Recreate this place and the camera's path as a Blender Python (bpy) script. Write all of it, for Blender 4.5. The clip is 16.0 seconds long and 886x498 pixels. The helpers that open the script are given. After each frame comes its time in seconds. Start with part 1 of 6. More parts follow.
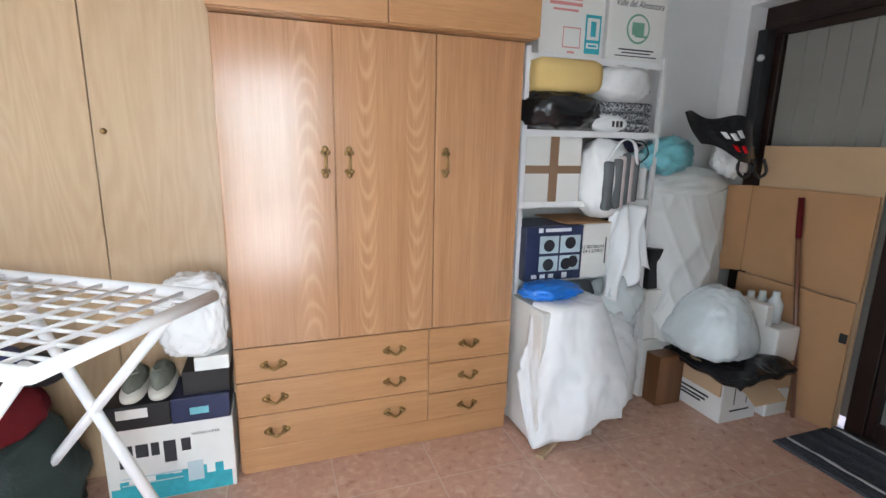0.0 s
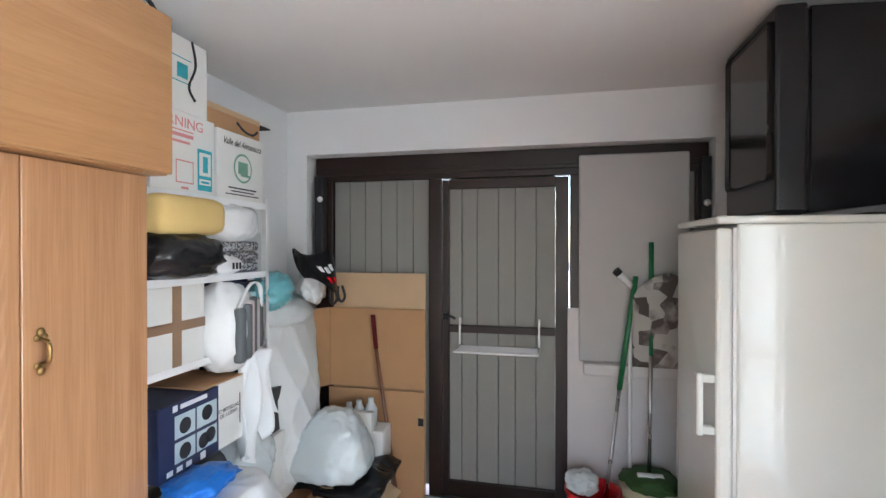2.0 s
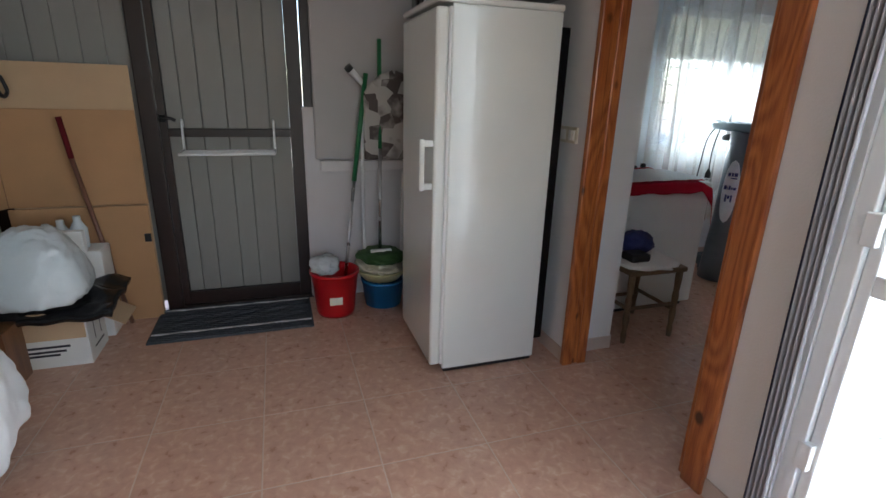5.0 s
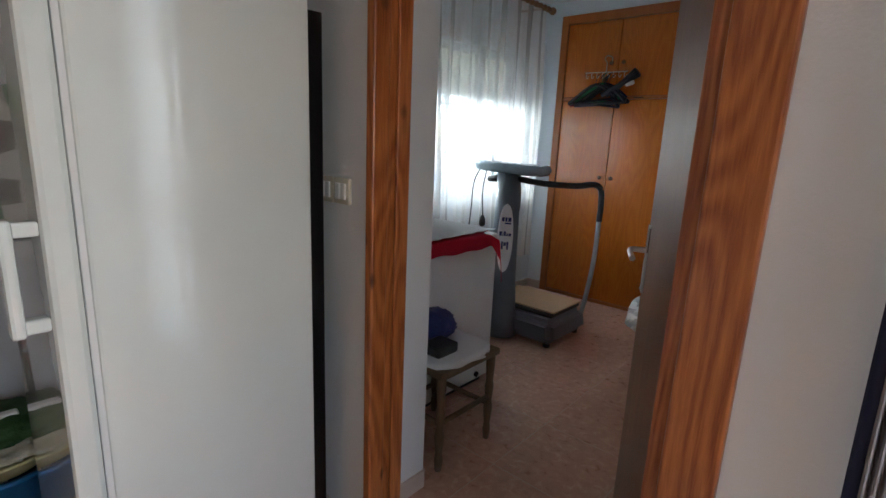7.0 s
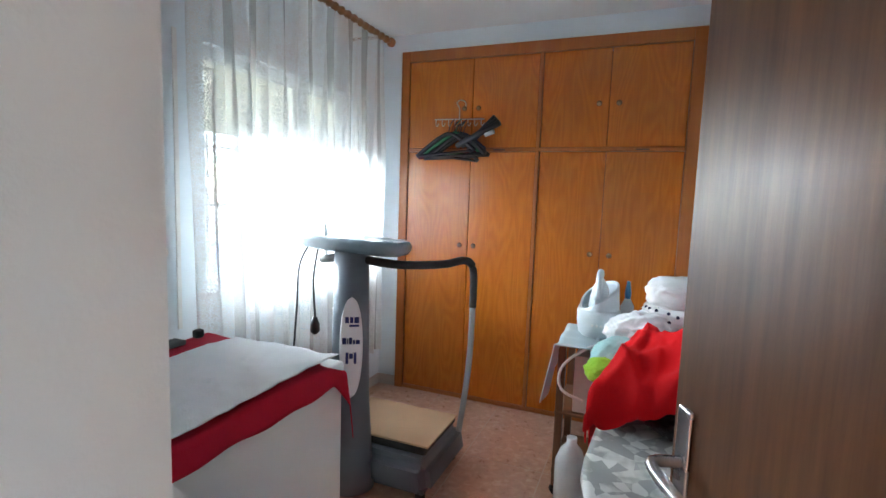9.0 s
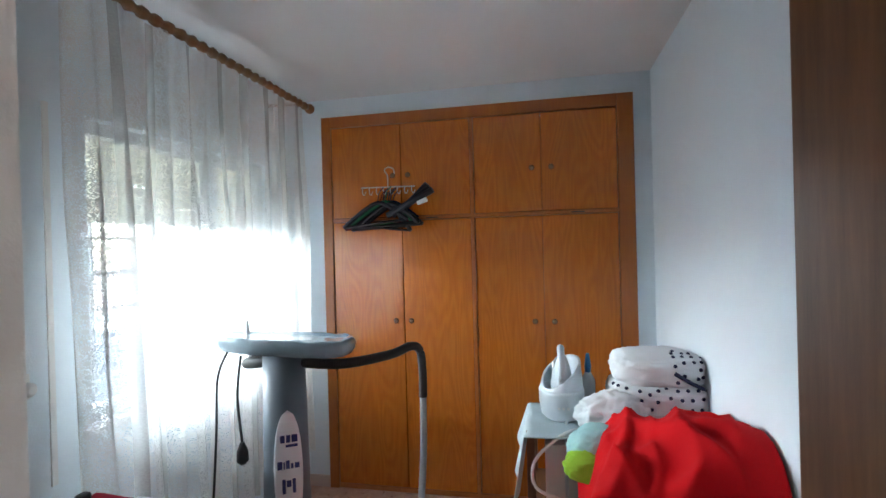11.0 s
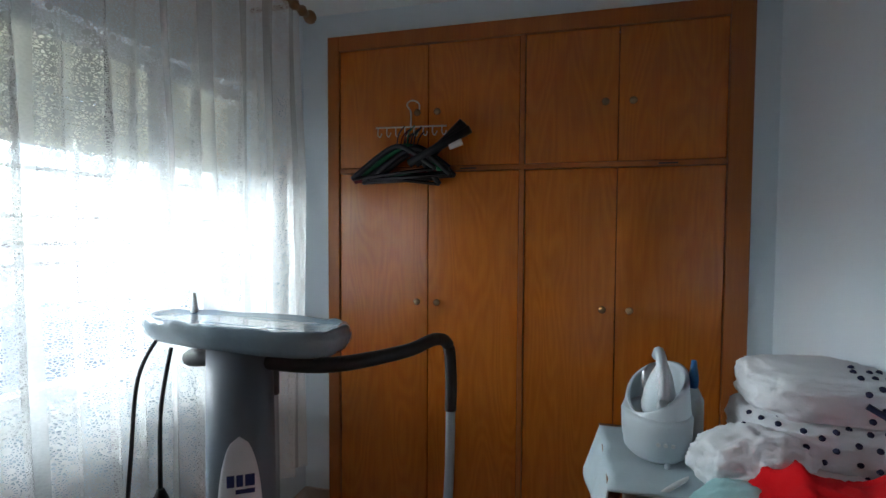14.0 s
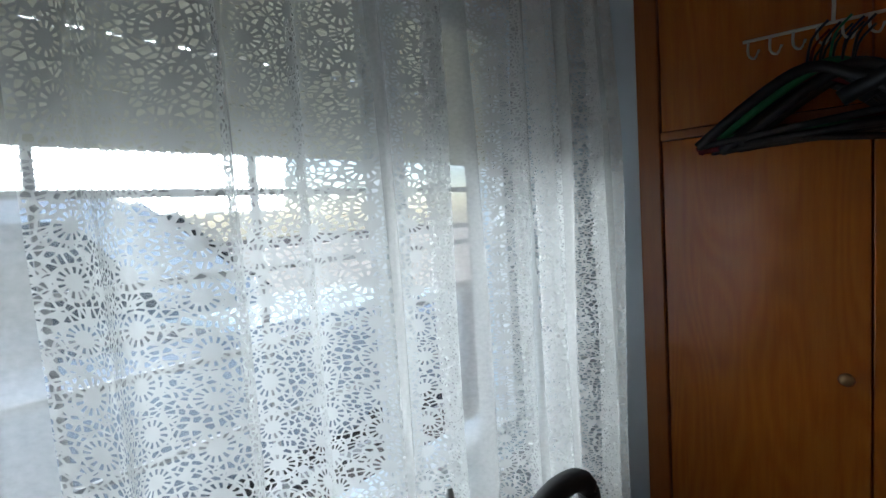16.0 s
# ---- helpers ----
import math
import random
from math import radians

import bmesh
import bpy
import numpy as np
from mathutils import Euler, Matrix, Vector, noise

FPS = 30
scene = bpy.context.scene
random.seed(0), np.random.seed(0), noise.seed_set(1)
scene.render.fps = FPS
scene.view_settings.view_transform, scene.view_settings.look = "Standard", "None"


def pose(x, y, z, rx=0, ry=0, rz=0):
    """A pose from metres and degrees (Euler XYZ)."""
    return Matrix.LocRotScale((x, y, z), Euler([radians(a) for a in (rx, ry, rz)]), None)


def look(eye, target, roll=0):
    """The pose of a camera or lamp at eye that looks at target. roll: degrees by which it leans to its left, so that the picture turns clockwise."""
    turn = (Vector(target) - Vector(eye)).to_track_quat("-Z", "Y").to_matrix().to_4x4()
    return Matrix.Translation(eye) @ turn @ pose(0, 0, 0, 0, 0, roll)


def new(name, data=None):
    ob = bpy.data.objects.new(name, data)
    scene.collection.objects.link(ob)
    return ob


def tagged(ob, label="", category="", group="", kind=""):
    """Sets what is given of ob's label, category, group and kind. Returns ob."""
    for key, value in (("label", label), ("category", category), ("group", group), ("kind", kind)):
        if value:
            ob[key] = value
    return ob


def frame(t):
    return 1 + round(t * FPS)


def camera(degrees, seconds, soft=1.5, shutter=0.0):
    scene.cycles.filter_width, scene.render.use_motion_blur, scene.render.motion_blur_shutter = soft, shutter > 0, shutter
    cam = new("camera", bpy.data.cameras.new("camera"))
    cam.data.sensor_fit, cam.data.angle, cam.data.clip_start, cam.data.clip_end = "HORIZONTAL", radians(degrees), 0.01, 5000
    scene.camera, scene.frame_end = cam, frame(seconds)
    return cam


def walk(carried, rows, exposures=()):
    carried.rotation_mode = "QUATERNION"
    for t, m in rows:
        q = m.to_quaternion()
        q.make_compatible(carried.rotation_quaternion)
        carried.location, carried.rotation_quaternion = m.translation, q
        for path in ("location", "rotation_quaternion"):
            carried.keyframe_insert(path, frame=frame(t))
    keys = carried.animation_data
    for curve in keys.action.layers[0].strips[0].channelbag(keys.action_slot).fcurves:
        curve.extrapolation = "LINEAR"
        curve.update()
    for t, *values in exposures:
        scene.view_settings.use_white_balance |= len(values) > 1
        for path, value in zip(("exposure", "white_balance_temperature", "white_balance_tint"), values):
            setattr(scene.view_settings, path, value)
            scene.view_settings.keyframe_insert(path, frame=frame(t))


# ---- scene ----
cam = camera(84.3, 16.0)
PATH = [
    (0, (0.23, 0.59, 1.473), (0.879, 2.433, 1.049), 1.2),
    (0.3, (0.199, 0.729, 1.517), (1.087, 2.488, 1.177), 1.3),
    (0.5, (0.196, 0.836, 1.545), (1.248, 2.522, 1.314), 0.6),
    (1, (0.162, 1.097, 1.638), (1.612, 2.475, 1.595), 0.3),
    (1.5, (0.013, 1.188, 1.669), (1.77, 2.142, 1.715), -0.5),
    (2, (-0.103, 1.296, 1.677), (1.847, 1.74, 1.666), 0.0),
    (2.5, (-0.206, 1.403, 1.645), (1.774, 1.627, 1.479), 0.1),
    (3, (-0.323, 1.477, 1.578), (1.643, 1.554, 1.215), 0.6),
    (3.5, (-0.375, 1.487, 1.494), (1.555, 1.459, 0.973), 1.4),
    (4, (-0.379, 1.461, 1.432), (1.51, 1.312, 0.792), 2.2),
    (4.5, (-0.358, 1.446, 1.399), (1.49, 1.089, 0.725), 2.2),
    (5, (-0.235, 1.377, 1.397), (1.569, 0.763, 0.791), 1.7),
    (5.2, (-0.139, 1.315, 1.409), (1.642, 0.612, 0.833), 1.5),
    (7.3, (0.795, 0.787, 1.368), (1.984, -0.772, 0.974), 2.2),
    (7.5, (0.848, 0.708, 1.362), (1.968, -0.907, 0.996), 1.8),
    (8, (1.079, 0.48, 1.388), (2.028, -1.247, 1.046), 1.7),
    (8.5, (1.226, 0.251, 1.397), (2.093, -1.524, 1.08), 1.8),
    (9, (1.361, 0.025, 1.45), (2.112, -1.817, 1.243), 2.0),
    (9.2, (1.393, -0.042, 1.483), (2.074, -1.918, 1.348), 1.6),
    (11.3, (1.606, -0.166, 1.592), (2.008, -2.126, 1.586), -1.5),
    (11.5, (1.607, -0.156, 1.565), (2.002, -2.114, 1.473), -1.7),
    (12, (1.602, -0.161, 1.497), (1.965, -2.115, 1.275), -1.9),
    (12.5, (1.586, -0.262, 1.482), (1.953, -2.215, 1.26), -1.8),
    (13, (1.602, -0.46, 1.504), (1.979, -2.416, 1.321), -1.8),
    (13.5, (1.697, -0.656, 1.499), (2.111, -2.609, 1.371), -1.3),
    (14, (1.809, -0.871, 1.488), (2.315, -2.805, 1.408), 0.3),
    (14.5, (1.917, -1.138, 1.511), (2.585, -3.021, 1.425), 1.3),
    (15, (2.1, -1.325, 1.534), (2.978, -3.118, 1.418), -0.5),
    (15.5, (2.34, -1.488, 1.589), (3.462, -3.14, 1.476), -3.6),
    (16, (2.505, -1.664, 1.606), (3.825, -3.159, 1.456), -3.7),
]
EXPOSURES = [(0, 3.8), (1.5, 3.95), (2, 4.15), (2.5, 4.12), (3, 3.9), (4, 3.75), (5, 3.3), (7.5, 3.45), (8.5, 4.45), (9.2, 4.5), (11.5, 4.05), (12.5, 3.9), (13.5, 3.4), (14.5, 2.75), (15.5, 2.1), (16, 1.8)]
walk(cam, [(t, look(eye, target, roll)) for t, eye, target, roll in PATH], EXPOSURES)

# ---- world and light ----
world = bpy.data.worlds.new("sky")
scene.world = world
world.use_nodes = True
wn = world.node_tree
sky = wn.nodes.new("ShaderNodeTexSky")
sky.sky_type, sky.sun_disc = "NISHITA", False
sky.sun_elevation, sky.sun_rotation = radians(53), radians(-31)
wn.links.new(sky.outputs[0], wn.nodes["Background"].inputs[0])
wn.nodes["Background"].inputs[1].default_value = 0.075


def lamp(name, kind, energy, m, size=(1, 1), colour=(1, 1, 1)):
    data = bpy.data.lights.new(name, kind)
    data.energy, data.color = energy, colour
    if kind == "AREA":
        data.shape, data.size, data.size_y = "RECTANGLE", size[0], size[1]
    ob = new(name, data)
    ob.matrix_world = m
    return ob


sun = lamp("sun", "SUN", 2.0, look((0, 0, 0), (0.3, -0.5, -0.8)), colour=(1, 0.95, 0.88))
sun.data.angle = radians(0.6)
# daylight in the glazed entrance, then two added fill lamps: west side and bedroom
lamp("daylight_entrance", "AREA", 4.3, look((0.2, -0.30, 1.15), (0.2, 2, 1.25)), (0.8, 1.9), (0.88, 0.95, 1))
# added lamp in an assumed west opening, brightens the storage room from behind
lamp("west_side_fill", "AREA", 1.3, look((-2.24, 1.2, 1.5), (1, 1.2, 1.6)), (1.4, 1.2), (0.88, 0.95, 1))
# added lamp beyond the van, standing in for sky light on the bedroom
lamp("street_sky_fill", "AREA", 190.0, look((8.2, -2.4, 2.75), (2.2, -2.2, 1.45)), (5.5, 2.0), (0.84, 0.94, 1))


# ---- materials ----
def nodes_of(name, rough, metal):
    m = bpy.data.materials.new(name)
    m.use_nodes = True
    b = m.node_tree.nodes["Principled BSDF"]
    b.inputs["Roughness"].default_value, b.inputs["Metallic"].default_value = rough, metal
    return m, m.node_tree.nodes, m.node_tree.links, b


def surface(name, colour, rough=0.5, metal=0.0, vary=0.12, scale=6.0, bump=0.05, fine=90.0, coat=0.0, per_piece=0.0):
    """A painted, plastic, cloth or paper surface with broad stains and fine grain."""
    m, n, l, b = nodes_of(name, rough, metal)
    tc = n.new("ShaderNodeTexCoord")
    big = n.new("ShaderNodeTexNoise")
    big.inputs["Scale"].default_value, big.inputs["Detail"].default_value = scale, 5
    small = n.new("ShaderNodeTexNoise")
    small.inputs["Scale"].default_value, small.inputs["Detail"].default_value = fine, 3
    l.new(tc.outputs["Object"], big.inputs["Vector"])
    l.new(tc.outputs["Object"], small.inputs["Vector"])
    ramp = n.new("ShaderNodeMix")
    ramp.data_type = "RGBA"
    lo = [c * (1 - vary) for c in colour]
    hi = [min(1, c * (1 + vary)) for c in colour]
    ramp.inputs[6].default_value, ramp.inputs[7].default_value = (*lo, 1), (*hi, 1)
    l.new(big.outputs["Fac"], ramp.inputs[0])
    out = ramp.outputs[2]
    if per_piece:
        oi = n.new("ShaderNodeObjectInfo")
        hsv = n.new("ShaderNodeHueSaturation")
        mr = n.new("ShaderNodeMapRange")
        mr.inputs[3].default_value, mr.inputs[4].default_value = 1 - per_piece, 1 + per_piece
        l.new(oi.outputs["Random"], mr.inputs[0])
        l.new(mr.outputs[0], hsv.inputs["Value"])
        l.new(out, hsv.inputs["Color"])
        out = hsv.outputs[0]
    l.new(out, b.inputs["Base Color"])
    rr = n.new("ShaderNodeMapRange")
    rr.inputs[3].default_value, rr.inputs[4].default_value = max(0.02, rough * 0.8), min(1, rough * 1.2)
    l.new(big.outputs["Fac"], rr.inputs[0])
    l.new(rr.outputs[0], b.inputs["Roughness"])
    if bump:
        bp = n.new("ShaderNodeBump")
        bp.inputs["Strength"].default_value, bp.inputs["Distance"].default_value = bump, 0.01
        l.new(small.outputs["Fac"], bp.inputs["Height"])
        l.new(bp.outputs[0], b.inputs["Normal"])
    b.inputs["Coat Weight"].default_value = coat
    if rough > 0.8:
        b.inputs["Specular IOR Level"].default_value = 0.12
    return m


def wood(name, dark, light, rough=0.35, grain=1.0, axis="Z", coat=0.3, arch=0.0, knots=0.0, spread=0.45, per_piece=0.0):
    """Veneer or timber with grain along one axis; arch adds cathedral figure, knots dark eyes."""
    m, n, l, b = nodes_of(name, rough, 0)
    tc = n.new("ShaderNodeTexCoord")
    mp = n.new("ShaderNodeMapping")
    l.new(tc.outputs["Object"], mp.inputs["Vector"])
    k = {"X": (0.06, 1, 1), "Y": (1, 0.06, 1), "Z": (1, 1, 0.06)}[axis]
    mp.inputs["Scale"].default_value = k
    fine = n.new("ShaderNodeTexNoise")
    fine.inputs["Scale"].default_value, fine.inputs["Detail"].default_value = 110 * grain, 6
    fine.inputs["Roughness"].default_value = 0.7
    l.new(mp.outputs[0], fine.inputs["Vector"])
    wide = n.new("ShaderNodeTexNoise")
    wide.inputs["Scale"].default_value, wide.inputs["Detail"].default_value = 9 * grain, 3
    wide.inputs["Distortion"].default_value = 0.6 + arch
    if arch:
        mw = n.new("ShaderNodeMapping")
        mw.inputs["Scale"].default_value = [1.0 if a == 1 else 0.16 for a in k]
        l.new(tc.outputs["Object"], mw.inputs["Vector"])
        l.new(mw.outputs[0], wide.inputs["Vector"])
        wide.inputs["Scale"].default_value = 6.5 * grain
        wide.inputs["Detail"].default_value, wide.inputs["Distortion"].default_value = 1.0, 0.3
    else:
        l.new(mp.outputs[0], wide.inputs["Vector"])
    wave = n.new("ShaderNodeMath")
    wave.operation = "MULTIPLY"
    wave.inputs[1].default_value = 75 if arch else 9
    l.new(wide.outputs["Fac"], wave.inputs[0])
    sine = n.new("ShaderNodeMath")
    sine.operation = "SINE"
    l.new(wave.outputs[0], sine.inputs[0])
    mix = n.new("ShaderNodeMath")
    mix.operation = "MULTIPLY_ADD"
    mix.inputs[1].default_value = 0.13 if arch else 0.22
    l.new(sine.outputs[0], mix.inputs[0])
    l.new(fine.outputs["Fac"], mix.inputs[2])
    ramp = n.new("ShaderNodeValToRGB")
    ramp.color_ramp.elements[0].position, ramp.color_ramp.elements[1].position = 0.5 - spread, 0.5 + spread
    ramp.color_ramp.elements[0].color, ramp.color_ramp.elements[1].color = (*dark, 1), (*light, 1)
    l.new(mix.outputs[0], ramp.inputs[0])
    out = ramp.outputs[0]
    if knots:
        vo = n.new("ShaderNodeTexVoronoi")
        vo.inputs["Scale"].default_value = 7.0
        mk = n.new("ShaderNodeMapping")
        mk.inputs["Scale"].default_value = (1, 1, 0.7)
        l.new(tc.outputs["Object"], mk.inputs["Vector"])
        l.new(mk.outputs[0], vo.inputs["Vector"])
        kr = n.new("ShaderNodeMapRange")
        kr.inputs[1].default_value, kr.inputs[2].default_value = 0.09, 0.17
        l.new(vo.outputs["Distance"], kr.inputs[0])
        km = n.new("ShaderNodeMix")
        km.data_type = "RGBA"
        km.inputs[6].default_value = (dark[0] * 0.3, dark[1] * 0.25, dark[2] * 0.25, 1)
        l.new(kr.outputs[0], km.inputs[0])
        l.new(out, km.inputs[7])
        out = km.outputs[2]
    l.new(out, b.inputs["Base Color"])
    bp = n.new("ShaderNodeBump")
    bp.inputs["Strength"].default_value, bp.inputs["Distance"].default_value = 0.06, 0.004
    l.new(fine.outputs["Fac"], bp.inputs["Height"])
    l.new(bp.outputs[0], b.inputs["Normal"])
    b.inputs["Coat Weight"].default_value, b.inputs["Coat Roughness"].default_value = coat, 0.2
    return m


def cathedral_oak():
    """Straight-grained oak veneer with tall columns of nested arches at two stretches of the door fronts."""
    m, n, l, b = nodes_of("oak_veneer", 0.2, 0)

    def calc(op, a, b=0.0, c=0.0):
        k = n.new("ShaderNodeMath")
        k.operation = op
        for i, v in enumerate((a, b, c)):
            if isinstance(v, (int, float)):
                k.inputs[i].default_value = v
            else:
                l.new(v, k.inputs[i])
        return k.outputs[0]

    tc = n.new("ShaderNodeTexCoord")
    sp = n.new("ShaderNodeSeparateXYZ")
    l.new(tc.outputs["Object"], sp.inputs[0])
    warp = n.new("ShaderNodeTexNoise")
    warp.inputs["Scale"].default_value, warp.inputs["Detail"].default_value = 3.0, 2
    l.new(tc.outputs["Object"], warp.inputs["Vector"])
    sway = calc("MULTIPLY_ADD", warp.outputs["Fac"], 0.05, -0.025)
    x = calc("ADD", sp.outputs[0], sway)
    z = calc("MULTIPLY_ADD", warp.outputs["Fac"], 0.25, sp.outputs[2])
    total = None
    for centre, way, half in ((0.38, 1.0, 0.045), (0.62, -1.0, 0.035), (0.84, -1.0, 0.04)):
        dx = calc("DIVIDE", calc("SUBTRACT", x, centre), half)
        sq = calc("MULTIPLY", dx, dx)
        arches = calc("SINE", calc("MULTIPLY", calc("MULTIPLY_ADD", sq, way * 0.09, z), 62.0))
        fade = calc("MAXIMUM", calc("SUBTRACT", 1.0, calc("MULTIPLY", sq, 0.55)), 0.0)
        col = calc("MULTIPLY", calc("POWER", calc("MULTIPLY_ADD", arches, 0.5, 0.5), 2.5), fade)
        total = col if total is None else calc("MAXIMUM", total, col)
    mp = n.new("ShaderNodeMapping")
    mp.inputs["Scale"].default_value = (1, 1, 0.03)
    l.new(tc.outputs["Object"], mp.inputs["Vector"])
    fine = n.new("ShaderNodeTexNoise")
    fine.inputs["Scale"].default_value, fine.inputs["Detail"].default_value = 150, 5
    l.new(mp.outputs[0], fine.inputs["Vector"])
    wide = n.new("ShaderNodeTexNoise")
    wide.inputs["Scale"].default_value, wide.inputs["Detail"].default_value = 22, 3
    l.new(mp.outputs[0], wide.inputs["Vector"])
    grain = calc("ADD", calc("MULTIPLY", fine.outputs["Fac"], 0.45), calc("MULTIPLY", wide.outputs["Fac"], 0.55))
    ramp = n.new("ShaderNodeValToRGB")
    e = ramp.color_ramp.elements
    e[0].position, e[0].color = 0.30, (0.37, 0.182, 0.088, 1)
    e[1].position, e[1].color = 0.72, (0.53, 0.295, 0.155, 1)
    l.new(grain, ramp.inputs[0])
    tint = n.new("ShaderNodeMix")
    tint.data_type = "RGBA"
    tint.inputs[7].default_value = (0.66, 0.42, 0.24, 1)
    l.new(calc("MULTIPLY", total, 0.42), tint.inputs[0])
    l.new(ramp.outputs[0], tint.inputs[6])
    l.new(tint.outputs[2], b.inputs["Base Color"])
    bp = n.new("ShaderNodeBump")
    bp.inputs["Strength"].default_value, bp.inputs["Distance"].default_value = 0.05, 0.004
    l.new(fine.outputs["Fac"], bp.inputs["Height"])
    l.new(bp.outputs[0], b.inputs["Normal"])
    b.inputs["Coat Weight"].default_value, b.inputs["Coat Roughness"].default_value = 0.45, 0.2
    return m


def blotch(name, dark, light, scale):
    """A two-tone printed cloth."""
    m, n, l, b = nodes_of(name, 0.85, 0)
    tc = n.new("ShaderNodeTexCoord")
    vo = n.new("ShaderNodeTexVoronoi")
    vo.inputs["Scale"].default_value = scale
    l.new(tc.outputs["Object"], vo.inputs["Vector"])
    nz = n.new("ShaderNodeTexNoise")
    nz.inputs["Scale"].default_value = scale * 0.8
    l.new(tc.outputs["Object"], nz.inputs["Vector"])
    r = n.new("ShaderNodeValToRGB")
    r.color_ramp.elements[0].position, r.color_ramp.elements[1].position = 0.40, 0.55
    r.color_ramp.elements[0].color, r.color_ramp.elements[1].color = (*dark, 1), (*light, 1)
    mx = n.new("ShaderNodeMath")
    mx.operation = "MULTIPLY_ADD"
    mx.inputs[1].default_value = 0.45
    sep = n.new("ShaderNodeSeparateColor")
    l.new(vo.outputs["Color"], sep.inputs[0])
    l.new(sep.outputs[0], mx.inputs[0])
    hf = n.new("ShaderNodeMath")
    hf.operation = "MULTIPLY"
    hf.inputs[1].default_value = 0.55
    l.new(nz.outputs["Fac"], hf.inputs[0])
    l.new(hf.outputs[0], mx.inputs[2])
    l.new(mx.outputs[0], r.inputs[0])
    l.new(r.outputs[0], b.inputs["Base Color"])
    return m


def tile_mat():
    m, n, l, b = nodes_of("terracotta_tile", 0.28, 0)
    tc = n.new("ShaderNodeTexCoord")
    oi = n.new("ShaderNodeObjectInfo")
    add = n.new("ShaderNodeVectorMath")
    add.operation = "MULTIPLY_ADD"
    add.inputs[1].default_value = (37, 61, 13)
    cx = n.new("ShaderNodeCombineXYZ")
    for i in range(3):
        l.new(oi.outputs["Random"], cx.inputs[i])
    l.new(cx.outputs[0], add.inputs[0])
    l.new(tc.outputs["Object"], add.inputs[2])
    a = n.new("ShaderNodeTexNoise")
    a.inputs["Scale"].default_value, a.inputs["Detail"].default_value, a.inputs["Distortion"].default_value = 24, 7, 0.6
    l.new(add.outputs[0], a.inputs["Vector"])
    ramp = n.new("ShaderNodeValToRGB")
    e = ramp.color_ramp.elements
    e[0].position, e[0].color = 0.28, (0.48, 0.28, 0.205, 1)
    e[1].position, e[1].color = 0.78, (0.68, 0.50, 0.395, 1)
    x = e.new(0.55)
    x.color = (0.57, 0.345, 0.255, 1)
    l.new(a.outputs["Fac"], ramp.inputs[0])
    l.new(ramp.outputs[0], b.inputs["Base Color"])
    rr = n.new("ShaderNodeMapRange")
    rr.inputs[3].default_value, rr.inputs[4].default_value = 0.2, 0.42
    l.new(a.outputs["Fac"], rr.inputs[0])
    l.new(rr.outputs[0], b.inputs["Roughness"])
    bp = n.new("ShaderNodeBump")
    bp.inputs["Strength"].default_value, bp.inputs["Distance"].default_value = 0.12, 0.006
    l.new(a.outputs["Fac"], bp.inputs["Height"])
    l.new(bp.outputs[0], b.inputs["Normal"])
    return m


